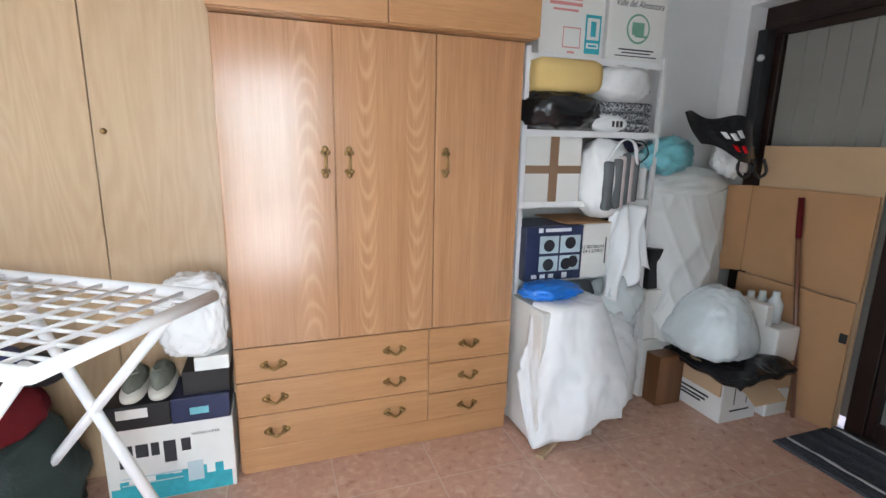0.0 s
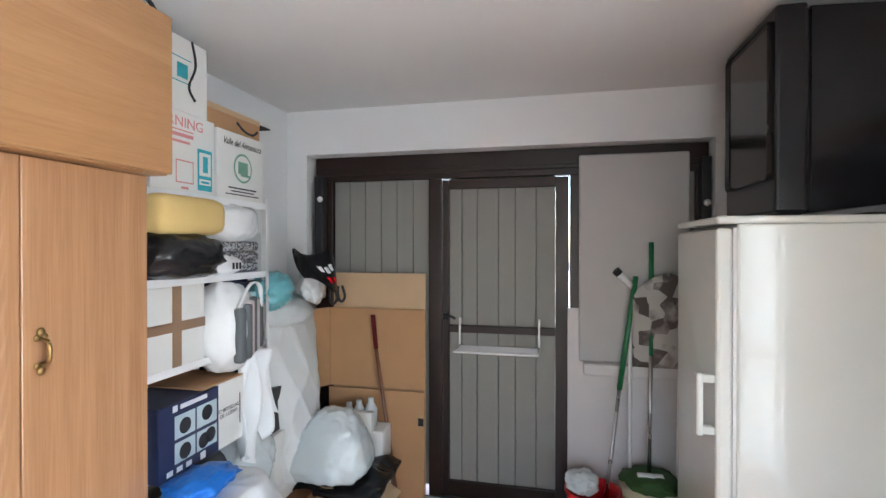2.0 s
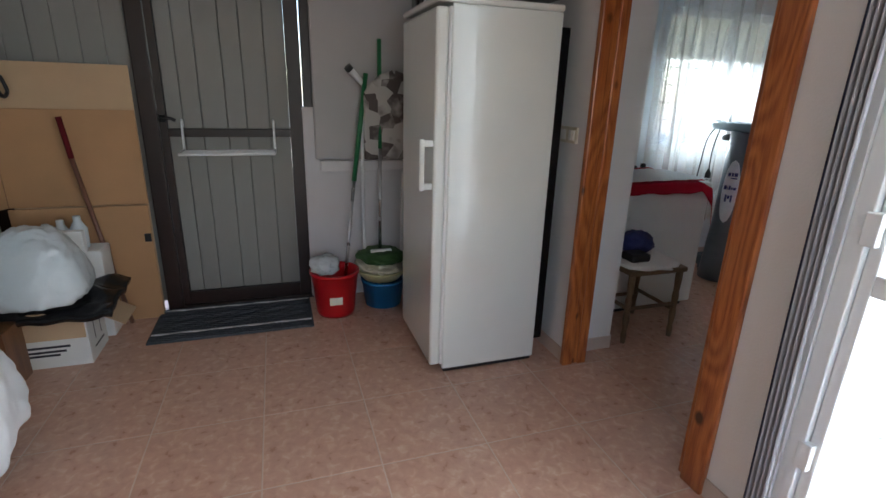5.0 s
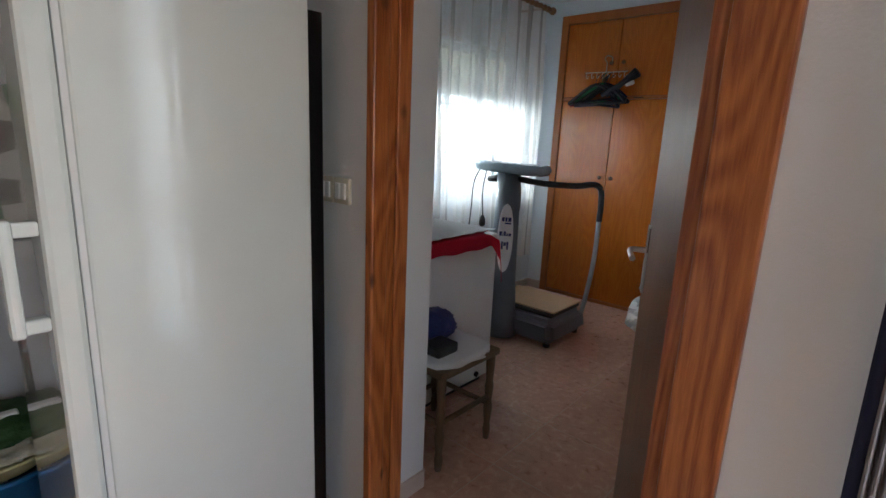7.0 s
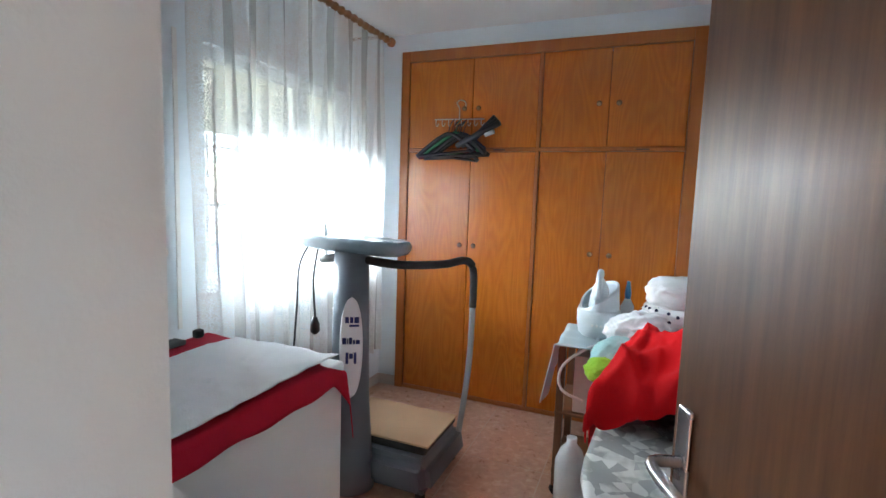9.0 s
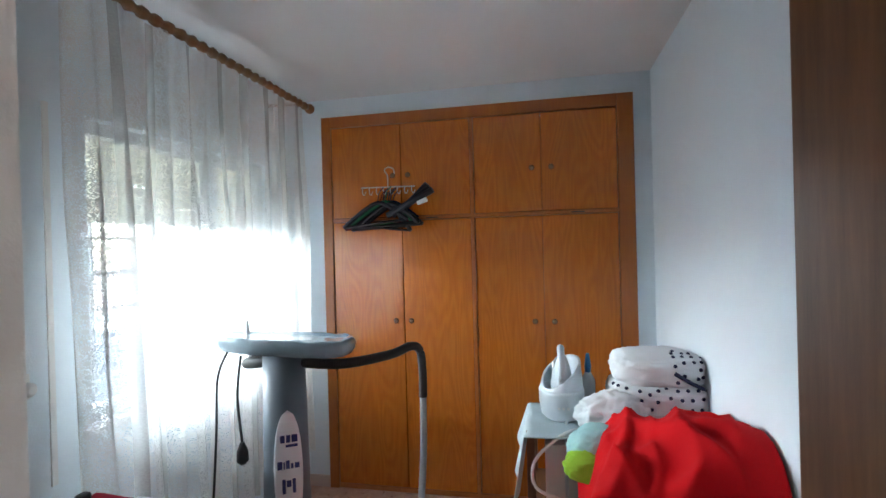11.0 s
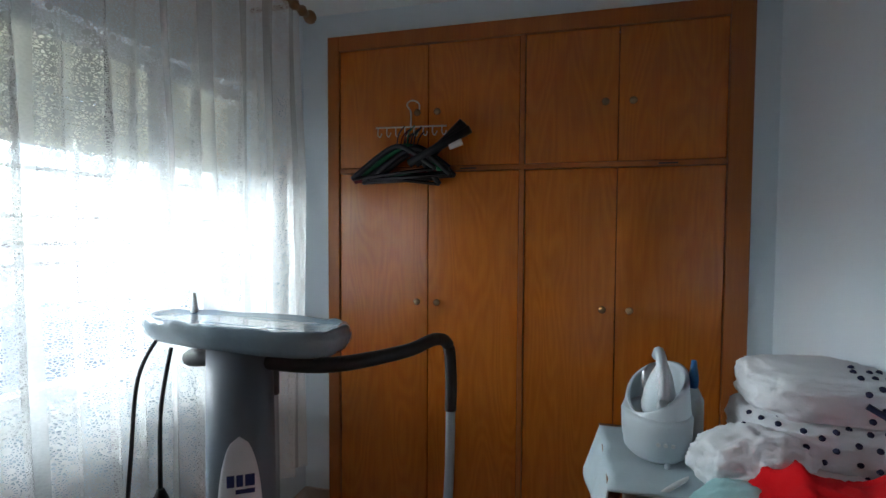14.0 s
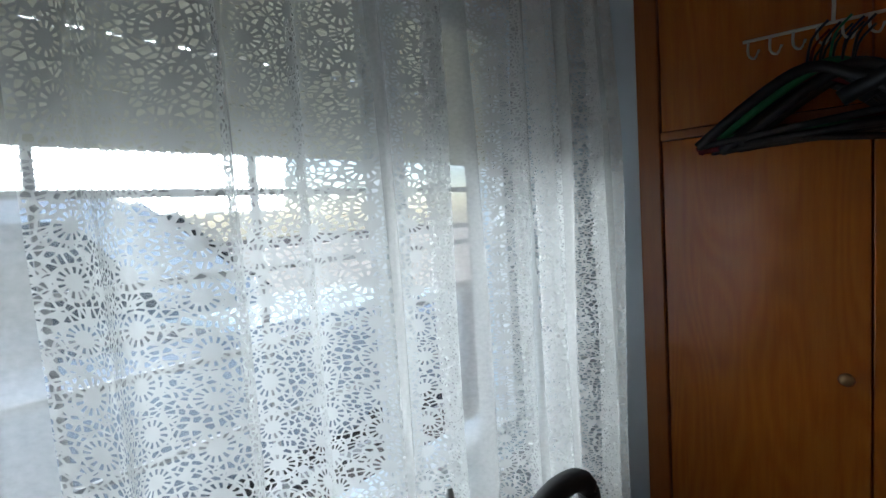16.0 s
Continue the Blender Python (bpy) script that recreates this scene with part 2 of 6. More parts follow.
def lace_mat(name, holes, cover):
    """Net curtain: threads round round openings, with flower rosettes in the lace bands."""
    m = bpy.data.materials.new(name)
    m.use_nodes = True
    n, l = m.node_tree.nodes, m.node_tree.links
    n.clear()
    out = n.new("ShaderNodeOutputMaterial")
    tc = n.new("ShaderNodeTexCoord")
    diff = n.new("ShaderNodeBsdfDiffuse")
    diff.inputs[0].default_value = (0.86, 0.86, 0.83, 1)
    tr = n.new("ShaderNodeBsdfTranslucent")
    tr.inputs[0].default_value = (0.62, 0.63, 0.63, 1)
    thread = n.new("ShaderNodeMixShader")
    thread.inputs[0].default_value = 0.42
    l.new(diff.outputs[0], thread.inputs[1])
    l.new(tr.outputs[0], thread.inputs[2])
    clear = n.new("ShaderNodeBsdfTransparent")
    mix = n.new("ShaderNodeMixShader")
    l.new(clear.outputs[0], mix.inputs[1])
    l.new(thread.outputs[0], mix.inputs[2])
    l.new(mix.outputs[0], out.inputs[0])
    def calc(op, a, b=0.0, c=0.0):
        k = n.new("ShaderNodeMath")
        k.operation = op
        for i, v in enumerate((a, b, c)):
            if isinstance(v, (int, float)):
                k.inputs[i].default_value = v
            else:
                l.new(v, k.inputs[i])
        return k.outputs[0]

    if holes:
        wob = n.new("ShaderNodeTexNoise")
        wob.inputs["Scale"].default_value = 9
        l.new(tc.outputs["UV"], wob.inputs["Vector"])
        wmix = n.new("ShaderNodeVectorMath")
        wmix.operation = "MULTIPLY_ADD"
        wmix.inputs[1].default_value = (0.03, 0.03, 0)
        l.new(wob.outputs["Color"], wmix.inputs[0])
        l.new(tc.outputs["UV"], wmix.inputs[2])
        net = n.new("ShaderNodeTexVoronoi")
        net.feature = "DISTANCE_TO_EDGE"
        net.inputs["Scale"].default_value = 160
        l.new(wmix.outputs[0], net.inputs["Vector"])
        threads = calc("LESS_THAN", net.outputs["Distance"], 0.14)
        sp = n.new("ShaderNodeSeparateXYZ")
        l.new(wmix.outputs[0], sp.inputs[0])
        gx, gy = calc("MULTIPLY", sp.outputs[0], 24.0), calc("MULTIPLY", sp.outputs[1], 21.0)
        shift = calc("MULTIPLY", calc("MODULO", calc("FLOOR", gx), 2.0), 0.5)
        fx = calc("SUBTRACT", calc("FRACT", gx), 0.5)
        fy = calc("SUBTRACT", calc("FRACT", calc("ADD", gy, shift)), 0.5)
        d = calc("SQRT", calc("ADD", calc("MULTIPLY", fx, fx), calc("MULTIPLY", fy, fy)))
        spokes = calc("GREATER_THAN", calc("SINE", calc("MULTIPLY", calc("ARCTAN2", fy, fx), 13.0)), -0.25)
        daisy = calc("MAXIMUM", spokes, calc("LESS_THAN", d, 0.17))
        rim = calc("COMPARE", d, 0.32, 0.03)
        inside = calc("LESS_THAN", d, 0.32)
        cloth = calc("ADD", calc("MULTIPLY", inside, daisy), calc("MULTIPLY", calc("SUBTRACT", 1.0, inside), threads))
        l.new(calc("MULTIPLY", calc("MAXIMUM", cloth, rim), cover), mix.inputs[0])
    else:
        nz = n.new("ShaderNodeTexNoise")
        nz.inputs["Scale"].default_value, nz.inputs["Detail"].default_value = 160, 2
        l.new(tc.outputs["UV"], nz.inputs["Vector"])
        mr = n.new("ShaderNodeMapRange")
        mr.inputs[3].default_value, mr.inputs[4].default_value = cover - 0.12, cover + 0.12
        l.new(nz.outputs["Fac"], mr.inputs[0])
        l.new(mr.outputs[0], mix.inputs[0])
    return m


def slat_mat():
    """Ivory plastic slats that let a little daylight glow through."""
    m, n, l, b = nodes_of("ivory_shutter_slat", 0.5, 0)
    b.inputs["Base Color"].default_value = (0.66, 0.65, 0.58, 1)
    t = n.new("ShaderNodeBsdfTranslucent")
    t.inputs[0].default_value = (0.70, 0.69, 0.62, 1)
    mx = n.new("ShaderNodeMixShader")
    mx.inputs[0].default_value = 0.4
    l.new(b.outputs[0], mx.inputs[1])
    l.new(t.outputs[0], mx.inputs[2])
    l.new(mx.outputs[0], n["Material Output"].inputs[0])
    return m


def glass_mat(name, colour=(1, 1, 1), rough=0.02):
    m, n, l, b = nodes_of(name, rough, 0)
    b.inputs["Base Color"].default_value = (*colour, 1)
    b.inputs["Transmission Weight"].default_value = 1
    b.inputs["IOR"].default_value = 1.45
    return m


WALL = surface("white_wall_paint", (0.74, 0.75, 0.76), 0.75, vary=0.05, scale=1.6, bump=0.12, fine=140)
BLUEWALL = surface("pale_blue_wall_paint", (0.73, 0.81, 0.86), 0.75, vary=0.05, scale=1.6, bump=0.12, fine=140)
CEIL = surface("ceiling_paint", (0.75, 0.75, 0.75), 0.8, vary=0.04, scale=1.2, bump=0.08, fine=120)
TILE = tile_mat()
GROUT = surface("grout", (0.60, 0.47, 0.39), 0.85, bump=0.2)
PLINTH = surface("skirting_tile", (0.56, 0.47, 0.42), 0.4, vary=0.1)
OAK = cathedral_oak()
OAKX = wood("oak_veneer_across", (0.39, 0.195, 0.083), (0.55, 0.31, 0.15), 0.35, axis="X", coat=0.25)
PALE = wood("pale_veneer", (0.42, 0.285, 0.165), (0.52, 0.375, 0.235), 0.4, arch=0.5, coat=0.2)
PINE = wood("varnished_pine", (0.20, 0.042, 0.010), (0.50, 0.165, 0.045), 0.3, grain=1.1, coat=0.4, arch=1.6, knots=1.0, spread=0.28)
HONEY = wood("honey_veneer", (0.43, 0.105, 0.011), (0.62, 0.19, 0.022), 0.2, arch=0.9, coat=0.5)
HONEYF = wood("honey_frame", (0.36, 0.095, 0.013), (0.50, 0.16, 0.025), 0.3, coat=0.4)
SAPELE = wood("dark_sapele_veneer", (0.095, 0.037, 0.014), (0.25, 0.108, 0.042), 0.38, grain=0.7, coat=0.2)
CHAIRW = wood("weathered_chair_wood", (0.10, 0.065, 0.035), (0.22, 0.15, 0.085), 0.6, coat=0)
STICKW = wood("reddish_stick_wood", (0.13, 0.05, 0.03), (0.28, 0.12, 0.07), 0.4)
RODW = wood("turned_rod_wood", (0.20, 0.09, 0.03), (0.34, 0.17, 0.06), 0.4)
BROWN = surface("dark_brown_aluminium", (0.017, 0.0065, 0.0045), 0.42, 0.0, bump=0.02)
SLATD = surface("grey_door_groove", (0.12, 0.12, 0.115), 0.6)
SLAT = surface("grey_door_board", (0.23, 0.225, 0.21), 0.55, vary=0.06, bump=0.05, per_piece=0.03)
GREYP = surface("grey_laminate_panel", (0.44, 0.43, 0.43), 0.5, vary=0.05)
WHITEP = surface("white_laminate", (0.62, 0.60, 0.61), 0.5, vary=0.05)
ENAMEL = surface("white_enamel", (0.74, 0.77, 0.74), 0.14, vary=0.03, bump=0.02, fine=9, coat=0.9)
ENAMEL2 = surface("freezer_enamel", (0.70, 0.74, 0.74), 0.3, vary=0.03, bump=0.0)
BLACK = surface("black_plastic", (0.012, 0.013, 0.016), 0.4, vary=0.2)
TVBLACK = surface("glossy_black_cabinet", (0.006, 0.007, 0.009), 0.25, vary=0.2, bump=0.01)
SCREEN = surface("tube_glass", (0.016, 0.014, 0.013), 0.12, bump=0)
RUBBER = surface("black_rubber", (0.015, 0.015, 0.016), 0.6)
BRASS = surface("old_brass", (0.30, 0.19, 0.075), 0.35, 0.9, vary=0.3, scale=60)
CHROME = surface("satin_steel", (0.55, 0.55, 0.56), 0.28, 1.0)
KNOB = surface("bronze_knob", (0.62, 0.36, 0.16), 0.25, 0.7)
WHITEM = surface("white_painted_steel", (0.76, 0.77, 0.78), 0.4, vary=0.05)
ALU = surface("white_aluminium", (0.80, 0.83, 0.85), 0.35, vary=0.03, bump=0.01)
CARD = surface("brown_cardboard", (0.42, 0.235, 0.115), 0.8, vary=0.12, fine=40)
CARD2 = surface("pale_cardboard", (0.50, 0.345, 0.21), 0.8, vary=0.1, fine=40)
WCARD = surface("white_cardboard", (0.70, 0.70, 0.68), 0.6, vary=0.06, fine=40)
TAPE = surface("brown_packing_tape", (0.27, 0.165, 0.10), 0.3, vary=0.1)
SHEET = surface("white_cotton", (0.76, 0.78, 0.80), 0.9, vary=0.05, bump=0.25, fine=220)
SACK = surface("white_woven_sack", (0.66, 0.68, 0.68), 0.6, vary=0.08, bump=0.3, fine=240)
PBAG = surface("translucent_plastic_bag", (0.58, 0.64, 0.66), 0.22, vary=0.1, bump=0.3, fine=26)
WBAG = surface("white_plastic_bag", (0.76, 0.78, 0.79), 0.25, vary=0.06, bump=0.35, fine=22)
BBAG = surface("black_plastic_bag", (0.012, 0.012, 0.014), 0.22, vary=0.3, bump=0.4, fine=24)
BLUEBAG = surface("blue_plastic_bag", (0.012, 0.17, 0.62), 0.3, vary=0.2, bump=0.3, fine=26)
TEALBAG = surface("turquoise_plastic_bag", (0.16, 0.46, 0.52), 0.3, vary=0.25, bump=0.3, fine=26)
FOAM = surface("yellow_foam_mattress", (0.66, 0.48, 0.20), 0.9, vary=0.06, bump=0.2, fine=150)
CHECK = blotch("grey_check_blanket", (0.06, 0.065, 0.075), (0.42, 0.44, 0.47), 130)
GREYCLOTH = surface("grey_cloth", (0.14, 0.155, 0.165), 0.9, vary=0.2, bump=0.2)
LILAC = surface("pale_pink_cloth", (0.56, 0.50, 0.50), 0.9, vary=0.1, bump=0.2)
NAVY = surface("navy_cloth", (0.012, 0.018, 0.06), 0.8, vary=0.2)
RED = surface("red_cotton", (0.58, 0.006, 0.010), 0.85, vary=0.14, bump=0.25, fine=240)
CRIMSON = surface("crimson_cotton", (0.44, 0.012, 0.035), 0.85, vary=0.12, bump=0.25, fine=240)
GREEN = surface("green_cotton", (0.06, 0.33, 0.012), 0.85, vary=0.12, bump=0.25, fine=240)
LIME = surface("lime_cotton", (0.30, 0.55, 0.05), 0.85, vary=0.12, bump=0.2)
AQUA = surface("aqua_cotton", (0.40, 0.66, 0.68), 0.85, vary=0.1, bump=0.2)
PALEBLUE = surface("pale_blue_cloth", (0.46, 0.56, 0.60), 0.85, vary=0.12, bump=0.2)
LEAFC = blotch("grey_patterned_cover", (0.30, 0.31, 0.30), (0.60, 0.61, 0.58), 24)
PATCH = blotch("taupe_patterned_cover", (0.085, 0.07, 0.065), (0.42, 0.40, 0.38), 13)
CREAM = surface("cream_mop_cloth", (0.58, 0.53, 0.40), 0.9, vary=0.2, bump=0.4)
REDP = surface("red_bucket_plastic", (0.52, 0.010, 0.016), 0.3, vary=0.08, bump=0.02)
BLUEP = surface("blue_bucket_plastic", (0.010, 0.16, 0.40), 0.35, vary=0.08, bump=0.02)
YELP = surface("pale_yellow_plastic", (0.62, 0.58, 0.30), 0.4, vary=0.08)
GREENP = surface("green_plastic", (0.014, 0.17, 0.06), 0.35, vary=0.12)
DKGREEN = surface("dark_green_brush", (0.03, 0.085, 0.02), 0.7, vary=0.3, bump=0.5)
PAPER = surface("paper_label", (0.72, 0.70, 0.60), 0.7, vary=0.05)
INK = surface("dark_ink", (0.02, 0.022, 0.03), 0.6, bump=0)
INKBLUE = surface("blue_ink", (0.015, 0.03, 0.16), 0.5, bump=0)
INKTEAL = surface("teal_ink", (0.03, 0.36, 0.44), 0.6, vary=0.35, scale=30, bump=0)
INKPINK = surface("pink_ink", (0.62, 0.24, 0.24), 0.6, bump=0)
INKGREEN = surface("green_ink", (0.16, 0.34, 0.26), 0.6, vary=0.25, scale=30, bump=0)
DKBLUE = surface("dark_blue_print", (0.018, 0.026, 0.075), 0.35, vary=0.2)
MAT = surface("grey_rag_rug", (0.058, 0.065, 0.075), 0.95, vary=0.5, scale=70, bump=0.6, per_piece=0.25)
MATW = surface("white_rug_yarn", (0.55, 0.56, 0.57), 0.95, vary=0.3, scale=90, bump=0.6)
TGREY = surface("machine_grey_plastic", (0.125, 0.155, 0.185), 0.38, vary=0.06, bump=0.02)
TBLUE = surface("machine_pale_blue_shell", (0.20, 0.27, 0.32), 0.12, vary=0.25, scale=14, bump=0.5, fine=26, coat=0.8)
SILVER = surface("silver_paint", (0.34, 0.38, 0.42), 0.35, 0.4)
DECALW = surface("white_decal", (0.76, 0.78, 0.80), 0.4, bump=0)
IRONW = surface("white_iron_plastic", (0.56, 0.63, 0.67), 0.3, vary=0.05)
PVC = surface("cream_switch_plastic", (0.60, 0.55, 0.45), 0.4)
GREYNET = surface("grey_door_curtain", (0.33, 0.32, 0.34), 0.9, vary=0.12, bump=0.3)
SOCK = surface("white_socket_plastic", (0.74, 0.74, 0.73), 0.35)
DKCLOTH = surface("dark_mixed_clothes", (0.02, 0.035, 0.032), 0.8, vary=0.6, scale=9, bump=0.3)
MAROON = surface("maroon_cloth", (0.12, 0.012, 0.016), 0.85, vary=0.3)
SHOE = surface("olive_canvas", (0.17, 0.18, 0.15), 0.85, vary=0.1, bump=0.3)
SOLE = surface("off_white_sole", (0.60, 0.58, 0.52), 0.7)
LACE = lace_mat("lace_band", True, 0.92)
VOILE = lace_mat("plain_voile", False, 0.56)
GLASS = glass_mat("window_glass")
FROST = glass_mat("patterned_glass", (0.93, 0.97, 0.98), 0.3)
SHUT = slat_mat()
ASPH = surface("asphalt", (0.06, 0.06, 0.062), 0.9, vary=0.2, scale=2)
STUCCO = surface("pale_stucco", (0.62, 0.60, 0.56), 0.85, vary=0.08, scale=1)
CARP = surface("silver_blue_car_paint", (0.25, 0.31, 0.38), 0.25, 0.3, vary=0.05, bump=0, coat=0.8)
CARG = surface("car_glass", (0.04, 0.05, 0.06), 0.08, bump=0)
IRONBAR = surface("white_grille_iron", (0.36, 0.36, 0.36), 0.5)


# ---- mesh helpers ----
def box(bm, x0, x1, y0, y1, z0, z1, bevel=0.0, turn=0.0, about=None):
    r = bmesh.ops.create_cube(bm, size=1.0)
    vs = r["verts"]
    for v in vs:
        v.co = Vector((x0 + (v.co.x + 0.5) * (x1 - x0), y0 + (v.co.y + 0.5) * (y1 - y0), z0 + (v.co.z + 0.5) * (z1 - z0)))
    if bevel:
        es = list({e for v in vs for e in v.link_edges})
        g = bmesh.ops.bevel(bm, geom=es, offset=bevel, segments=2, affect="EDGES", profile=0.5)
        vs = list({v for f in g["faces"] for v in f.verts} | {v for v in vs if v.is_valid})
    if turn:
        c = Vector(about or ((x0 + x1) / 2, (y0 + y1) / 2, 0))
        bmesh.ops.rotate(bm, verts=vs, cent=c, matrix=Matrix.Rotation(radians(turn), 3, "Z"))
    return vs


def spline(pts, steps=6):
    """Points along a smooth curve through pts."""
    p = [Vector(a) for a in pts]
    out = []
    for i in range(len(p) - 1):
        a, b, c, d = p[max(i - 1, 0)], p[i], p[i + 1], p[min(i + 2, len(p) - 1)]
        for k in range(steps):
            t = k / steps
            out.append(0.5 * ((2 * b) + (c - a) * t + (2 * a - 5 * b + 4 * c - d) * t * t + (3 * b - a - 3 * c + d) * t ** 3))
    return out + [p[-1]]


def tube(bm, pts, r, seg=8, smooth=True, flat=1.0):
    """A round bar along pts; r may be a list."""
    pts = [Vector(p) for p in pts]
    rings = []
    for i, p in enumerate(pts):
        d = (pts[min(i + 1, len(pts) - 1)] - pts[max(i - 1, 0)]).normalized()
        up = Vector((0, 0, 1)) if abs(d.z) < 0.9 else Vector((0, 1, 0))
        s = d.cross(up).normalized()
        u = s.cross(d)
        rad = r[i] if isinstance(r, (list, tuple)) else r
        rings.append([bm.verts.new(p + (s * math.cos(2 * math.pi * k / seg) + u * flat * math.sin(2 * math.pi * k / seg)) * rad) for k in range(seg)])
    for a, b in zip(rings, rings[1:]):
        for k in range(seg):
            f = bm.faces.new((a[k], a[(k + 1) % seg], b[(k + 1) % seg], b[k]))
            f.smooth = smooth
    bm.faces.new(rings[0][::-1])
    bm.faces.new(rings[-1])


def lathe(bm, x, y, prof, seg=24, sx=1.0, sy=1.0):
    """A turned shape: prof is a list of (radius, height)."""
    rings = [[bm.verts.new((x + sx * r * math.cos(2 * math.pi * k / seg), y + sy * r * math.sin(2 * math.pi * k / seg), z)) for k in range(seg)] for r, z in prof]
    for a, b in zip(rings, rings[1:]):
        for k in range(seg):
            f = bm.faces.new((a[k], a[(k + 1) % seg], b[(k + 1) % seg], b[k]))
            f.smooth = True
    bm.faces.new(rings[0][::-1])
    bm.faces.new(rings[-1])


def lump(bm, c, size, crease=0.12, seed=0, floor=None, freq=2.2, sub=4, power=1.0):
    """A soft bag or heap: an ellipsoid with folds, flattened where it rests."""
    r = bmesh.ops.create_icosphere(bm, subdivisions=sub, radius=1)
    off = Vector((seed * 7.3, seed * 3.1, seed * 5.7))
    for v in r["verts"]:
        d = v.co.copy()
        if power != 1.0:
            d = Vector([math.copysign(abs(a) ** power, a) for a in d])
        k = 1 + crease * (0.9 * noise.noise(d * freq + off) - 1.5 * (0.3 - min(0.3, abs(noise.noise(d * freq * 1.3 + off * 2)))) + 0.9 * abs(noise.noise(d * freq * 2.6 + off)) + 0.4 * abs(noise.noise(d * freq * 6 + off)))
        p = Vector((d.x * size[0], d.y * size[1], d.z * size[2])) * k + Vector(c)
        if floor is not None and p.z < floor:
            p.z = floor + 0.02 * (p.z - floor)
        v.co = p
    for f in bm.faces:
        f.smooth = True


def sheet(bm, fn, nu=40, nv=40, uv=None):
    """A cloth surface from fn(u, v)."""
    g = [[bm.verts.new(fn(i / nu, j / nv)) for j in range(nv + 1)] for i in range(nu + 1)]
    lay = bm.loops.layers.uv.verify() if uv else None
    for i in range(nu):
        for j in range(nv):
            f = bm.faces.new((g[i][j], g[i + 1][j], g[i + 1][j + 1], g[i][j + 1]))
            f.smooth = True
            if uv:
                for lp, (a, b) in zip(f.loops, ((i, j), (i + 1, j), (i + 1, j + 1), (i, j + 1))):
                    lp[lay].uv = uv(a / nu, b / nv)


def thing(name, base, label, category, group=""):
    e = new(name)
    e.location = base
    return tagged(e, label, category, group)


def part(name, bm, material, parent=None, label="", thick=0.0, smooth=False):
    me = bpy.data.meshes.new(name)
    bmesh.ops.recalc_face_normals(bm, faces=bm.faces)
    bm.to_mesh(me)
    bm.free()
    me.materials.append(material)
    if smooth:
        for f in me.polygons:
            f.use_smooth = True
    ob = new(name, me)
    if thick:
        s = ob.modifiers.new("thickness", "SOLIDIFY")
        s.thickness = thick
    if parent:
        ob.parent = parent
        base = parent
        inv = base.matrix_basis.inverted()
        if base.parent:
            inv = (base.parent.matrix_basis @ base.matrix_parent_inverse @ base.matrix_basis).inverted()
        ob.matrix_parent_inverse = inv
    if label:
        ob["label"] = label
    return ob


def bx(name, dims, material, parent=None, label="", bevel=0.003, turn=0.0, about=None):
    bm = bmesh.new()
    box(bm, *dims, bevel=bevel, turn=turn, about=about)
    return part(name, bm, material, parent, label)


def structure(name, boxes, material, label, category):
    bm = bmesh.new()
    for b in boxes:
        box(bm, *b)
    return tagged(part(name, bm, material), label, category, kind="structure")


def letters(name, body, size, m, material, parent, shear=0.0, squeeze=1.0):
    cu = bpy.data.curves.new(name, "FONT")
    cu.body, cu.size, cu.shear, cu.extrude = body, size, shear, 0.0006
    cu.align_x, cu.align_y = "CENTER", "CENTER"
    tmp = bpy.data.objects.new(name, cu)
    me = bpy.data.meshes.new_from_object(tmp)
    me.transform(m @ Matrix.Diagonal((squeeze, 1, 1, 1)))
    bpy.data.objects.remove(tmp)
    me.materials.clear()
    me.materials.append(material)
    ob = new(name, me)
    ob.parent = parent
    ob.matrix_parent_inverse = parent.matrix_basis.inverted() if not parent.parent else (parent.parent.matrix_basis @ parent.matrix_parent_inverse @ parent.matrix_basis).inverted()
    return ob


def on_y(x, y, z):
    """Writing plane that faces -y, reading along +x."""
    return pose(x, y, z, 90, 0, 0)


def bars(parent, spans, y, material, name="print_bar"):
    """Unreadable print on a face that looks to -y: spans of (x0, x1, z0, z1)."""
    for x0, x1, z0, z1 in spans:
        bx(name, (x0, x1, y - 0.0012, y, z0, z1), material, parent, bevel=0)


# ---- structure: storage room x -2.2..2.96, y -0.04..3.1; bedroom x 0.97..3.2, y -3.23..-0.41 ----
H = 2.6
structure("wall_north", [(-2.35, 3.3, 3.1, 3.25, 0, H)], WALL, "white painted plaster wall behind the shelves", "wall")
# east wall with the recessed garden door
structure("wall_east", [(2.961, 3.3, 2.95, 3.1, 0, H), (2.961, 3.3, 0.40, 2.95, 2.30, H), (2.961, 3.3, -0.04, 0.40, 0, H)], WALL, "white painted plaster wall with a deep door recess", "wall")
structure("wall_south", [(1.895, 3.3, -0.395, -0.04, 0, H), (1.822, 1.895, -0.15, -0.04, 0, 2.17), (0.85, 1.895, -0.395, -0.04, 2.17, H), (0.62, 0.85, -0.41, -0.04, 0, H), (-0.26, 0.62, -0.41, -0.04, 2.2, H), (-2.35, -0.26, -0.41, -0.04, 0, H),
                          (0.85, 0.90, -0.41, -0.14, 0, 2.17)], WALL, "white painted plaster wall between the two rooms", "wall")
structure("wall_west", [(-2.35, -2.2, -0.04, 0.45, 0, H), (-2.35, -2.2, 1.95, 3.1, 0, H), (-2.35, -2.2, 0.45, 1.95, 0, 0.85), (-2.35, -2.2, 0.45, 1.95, 2.15, H)], WALL, "white painted plaster wall", "wall")
structure("bedroom_wall_west", [(0.82, 0.97, -3.9, -0.41, 0, H)], BLUEWALL, "pale blue painted bedroom wall", "wall")
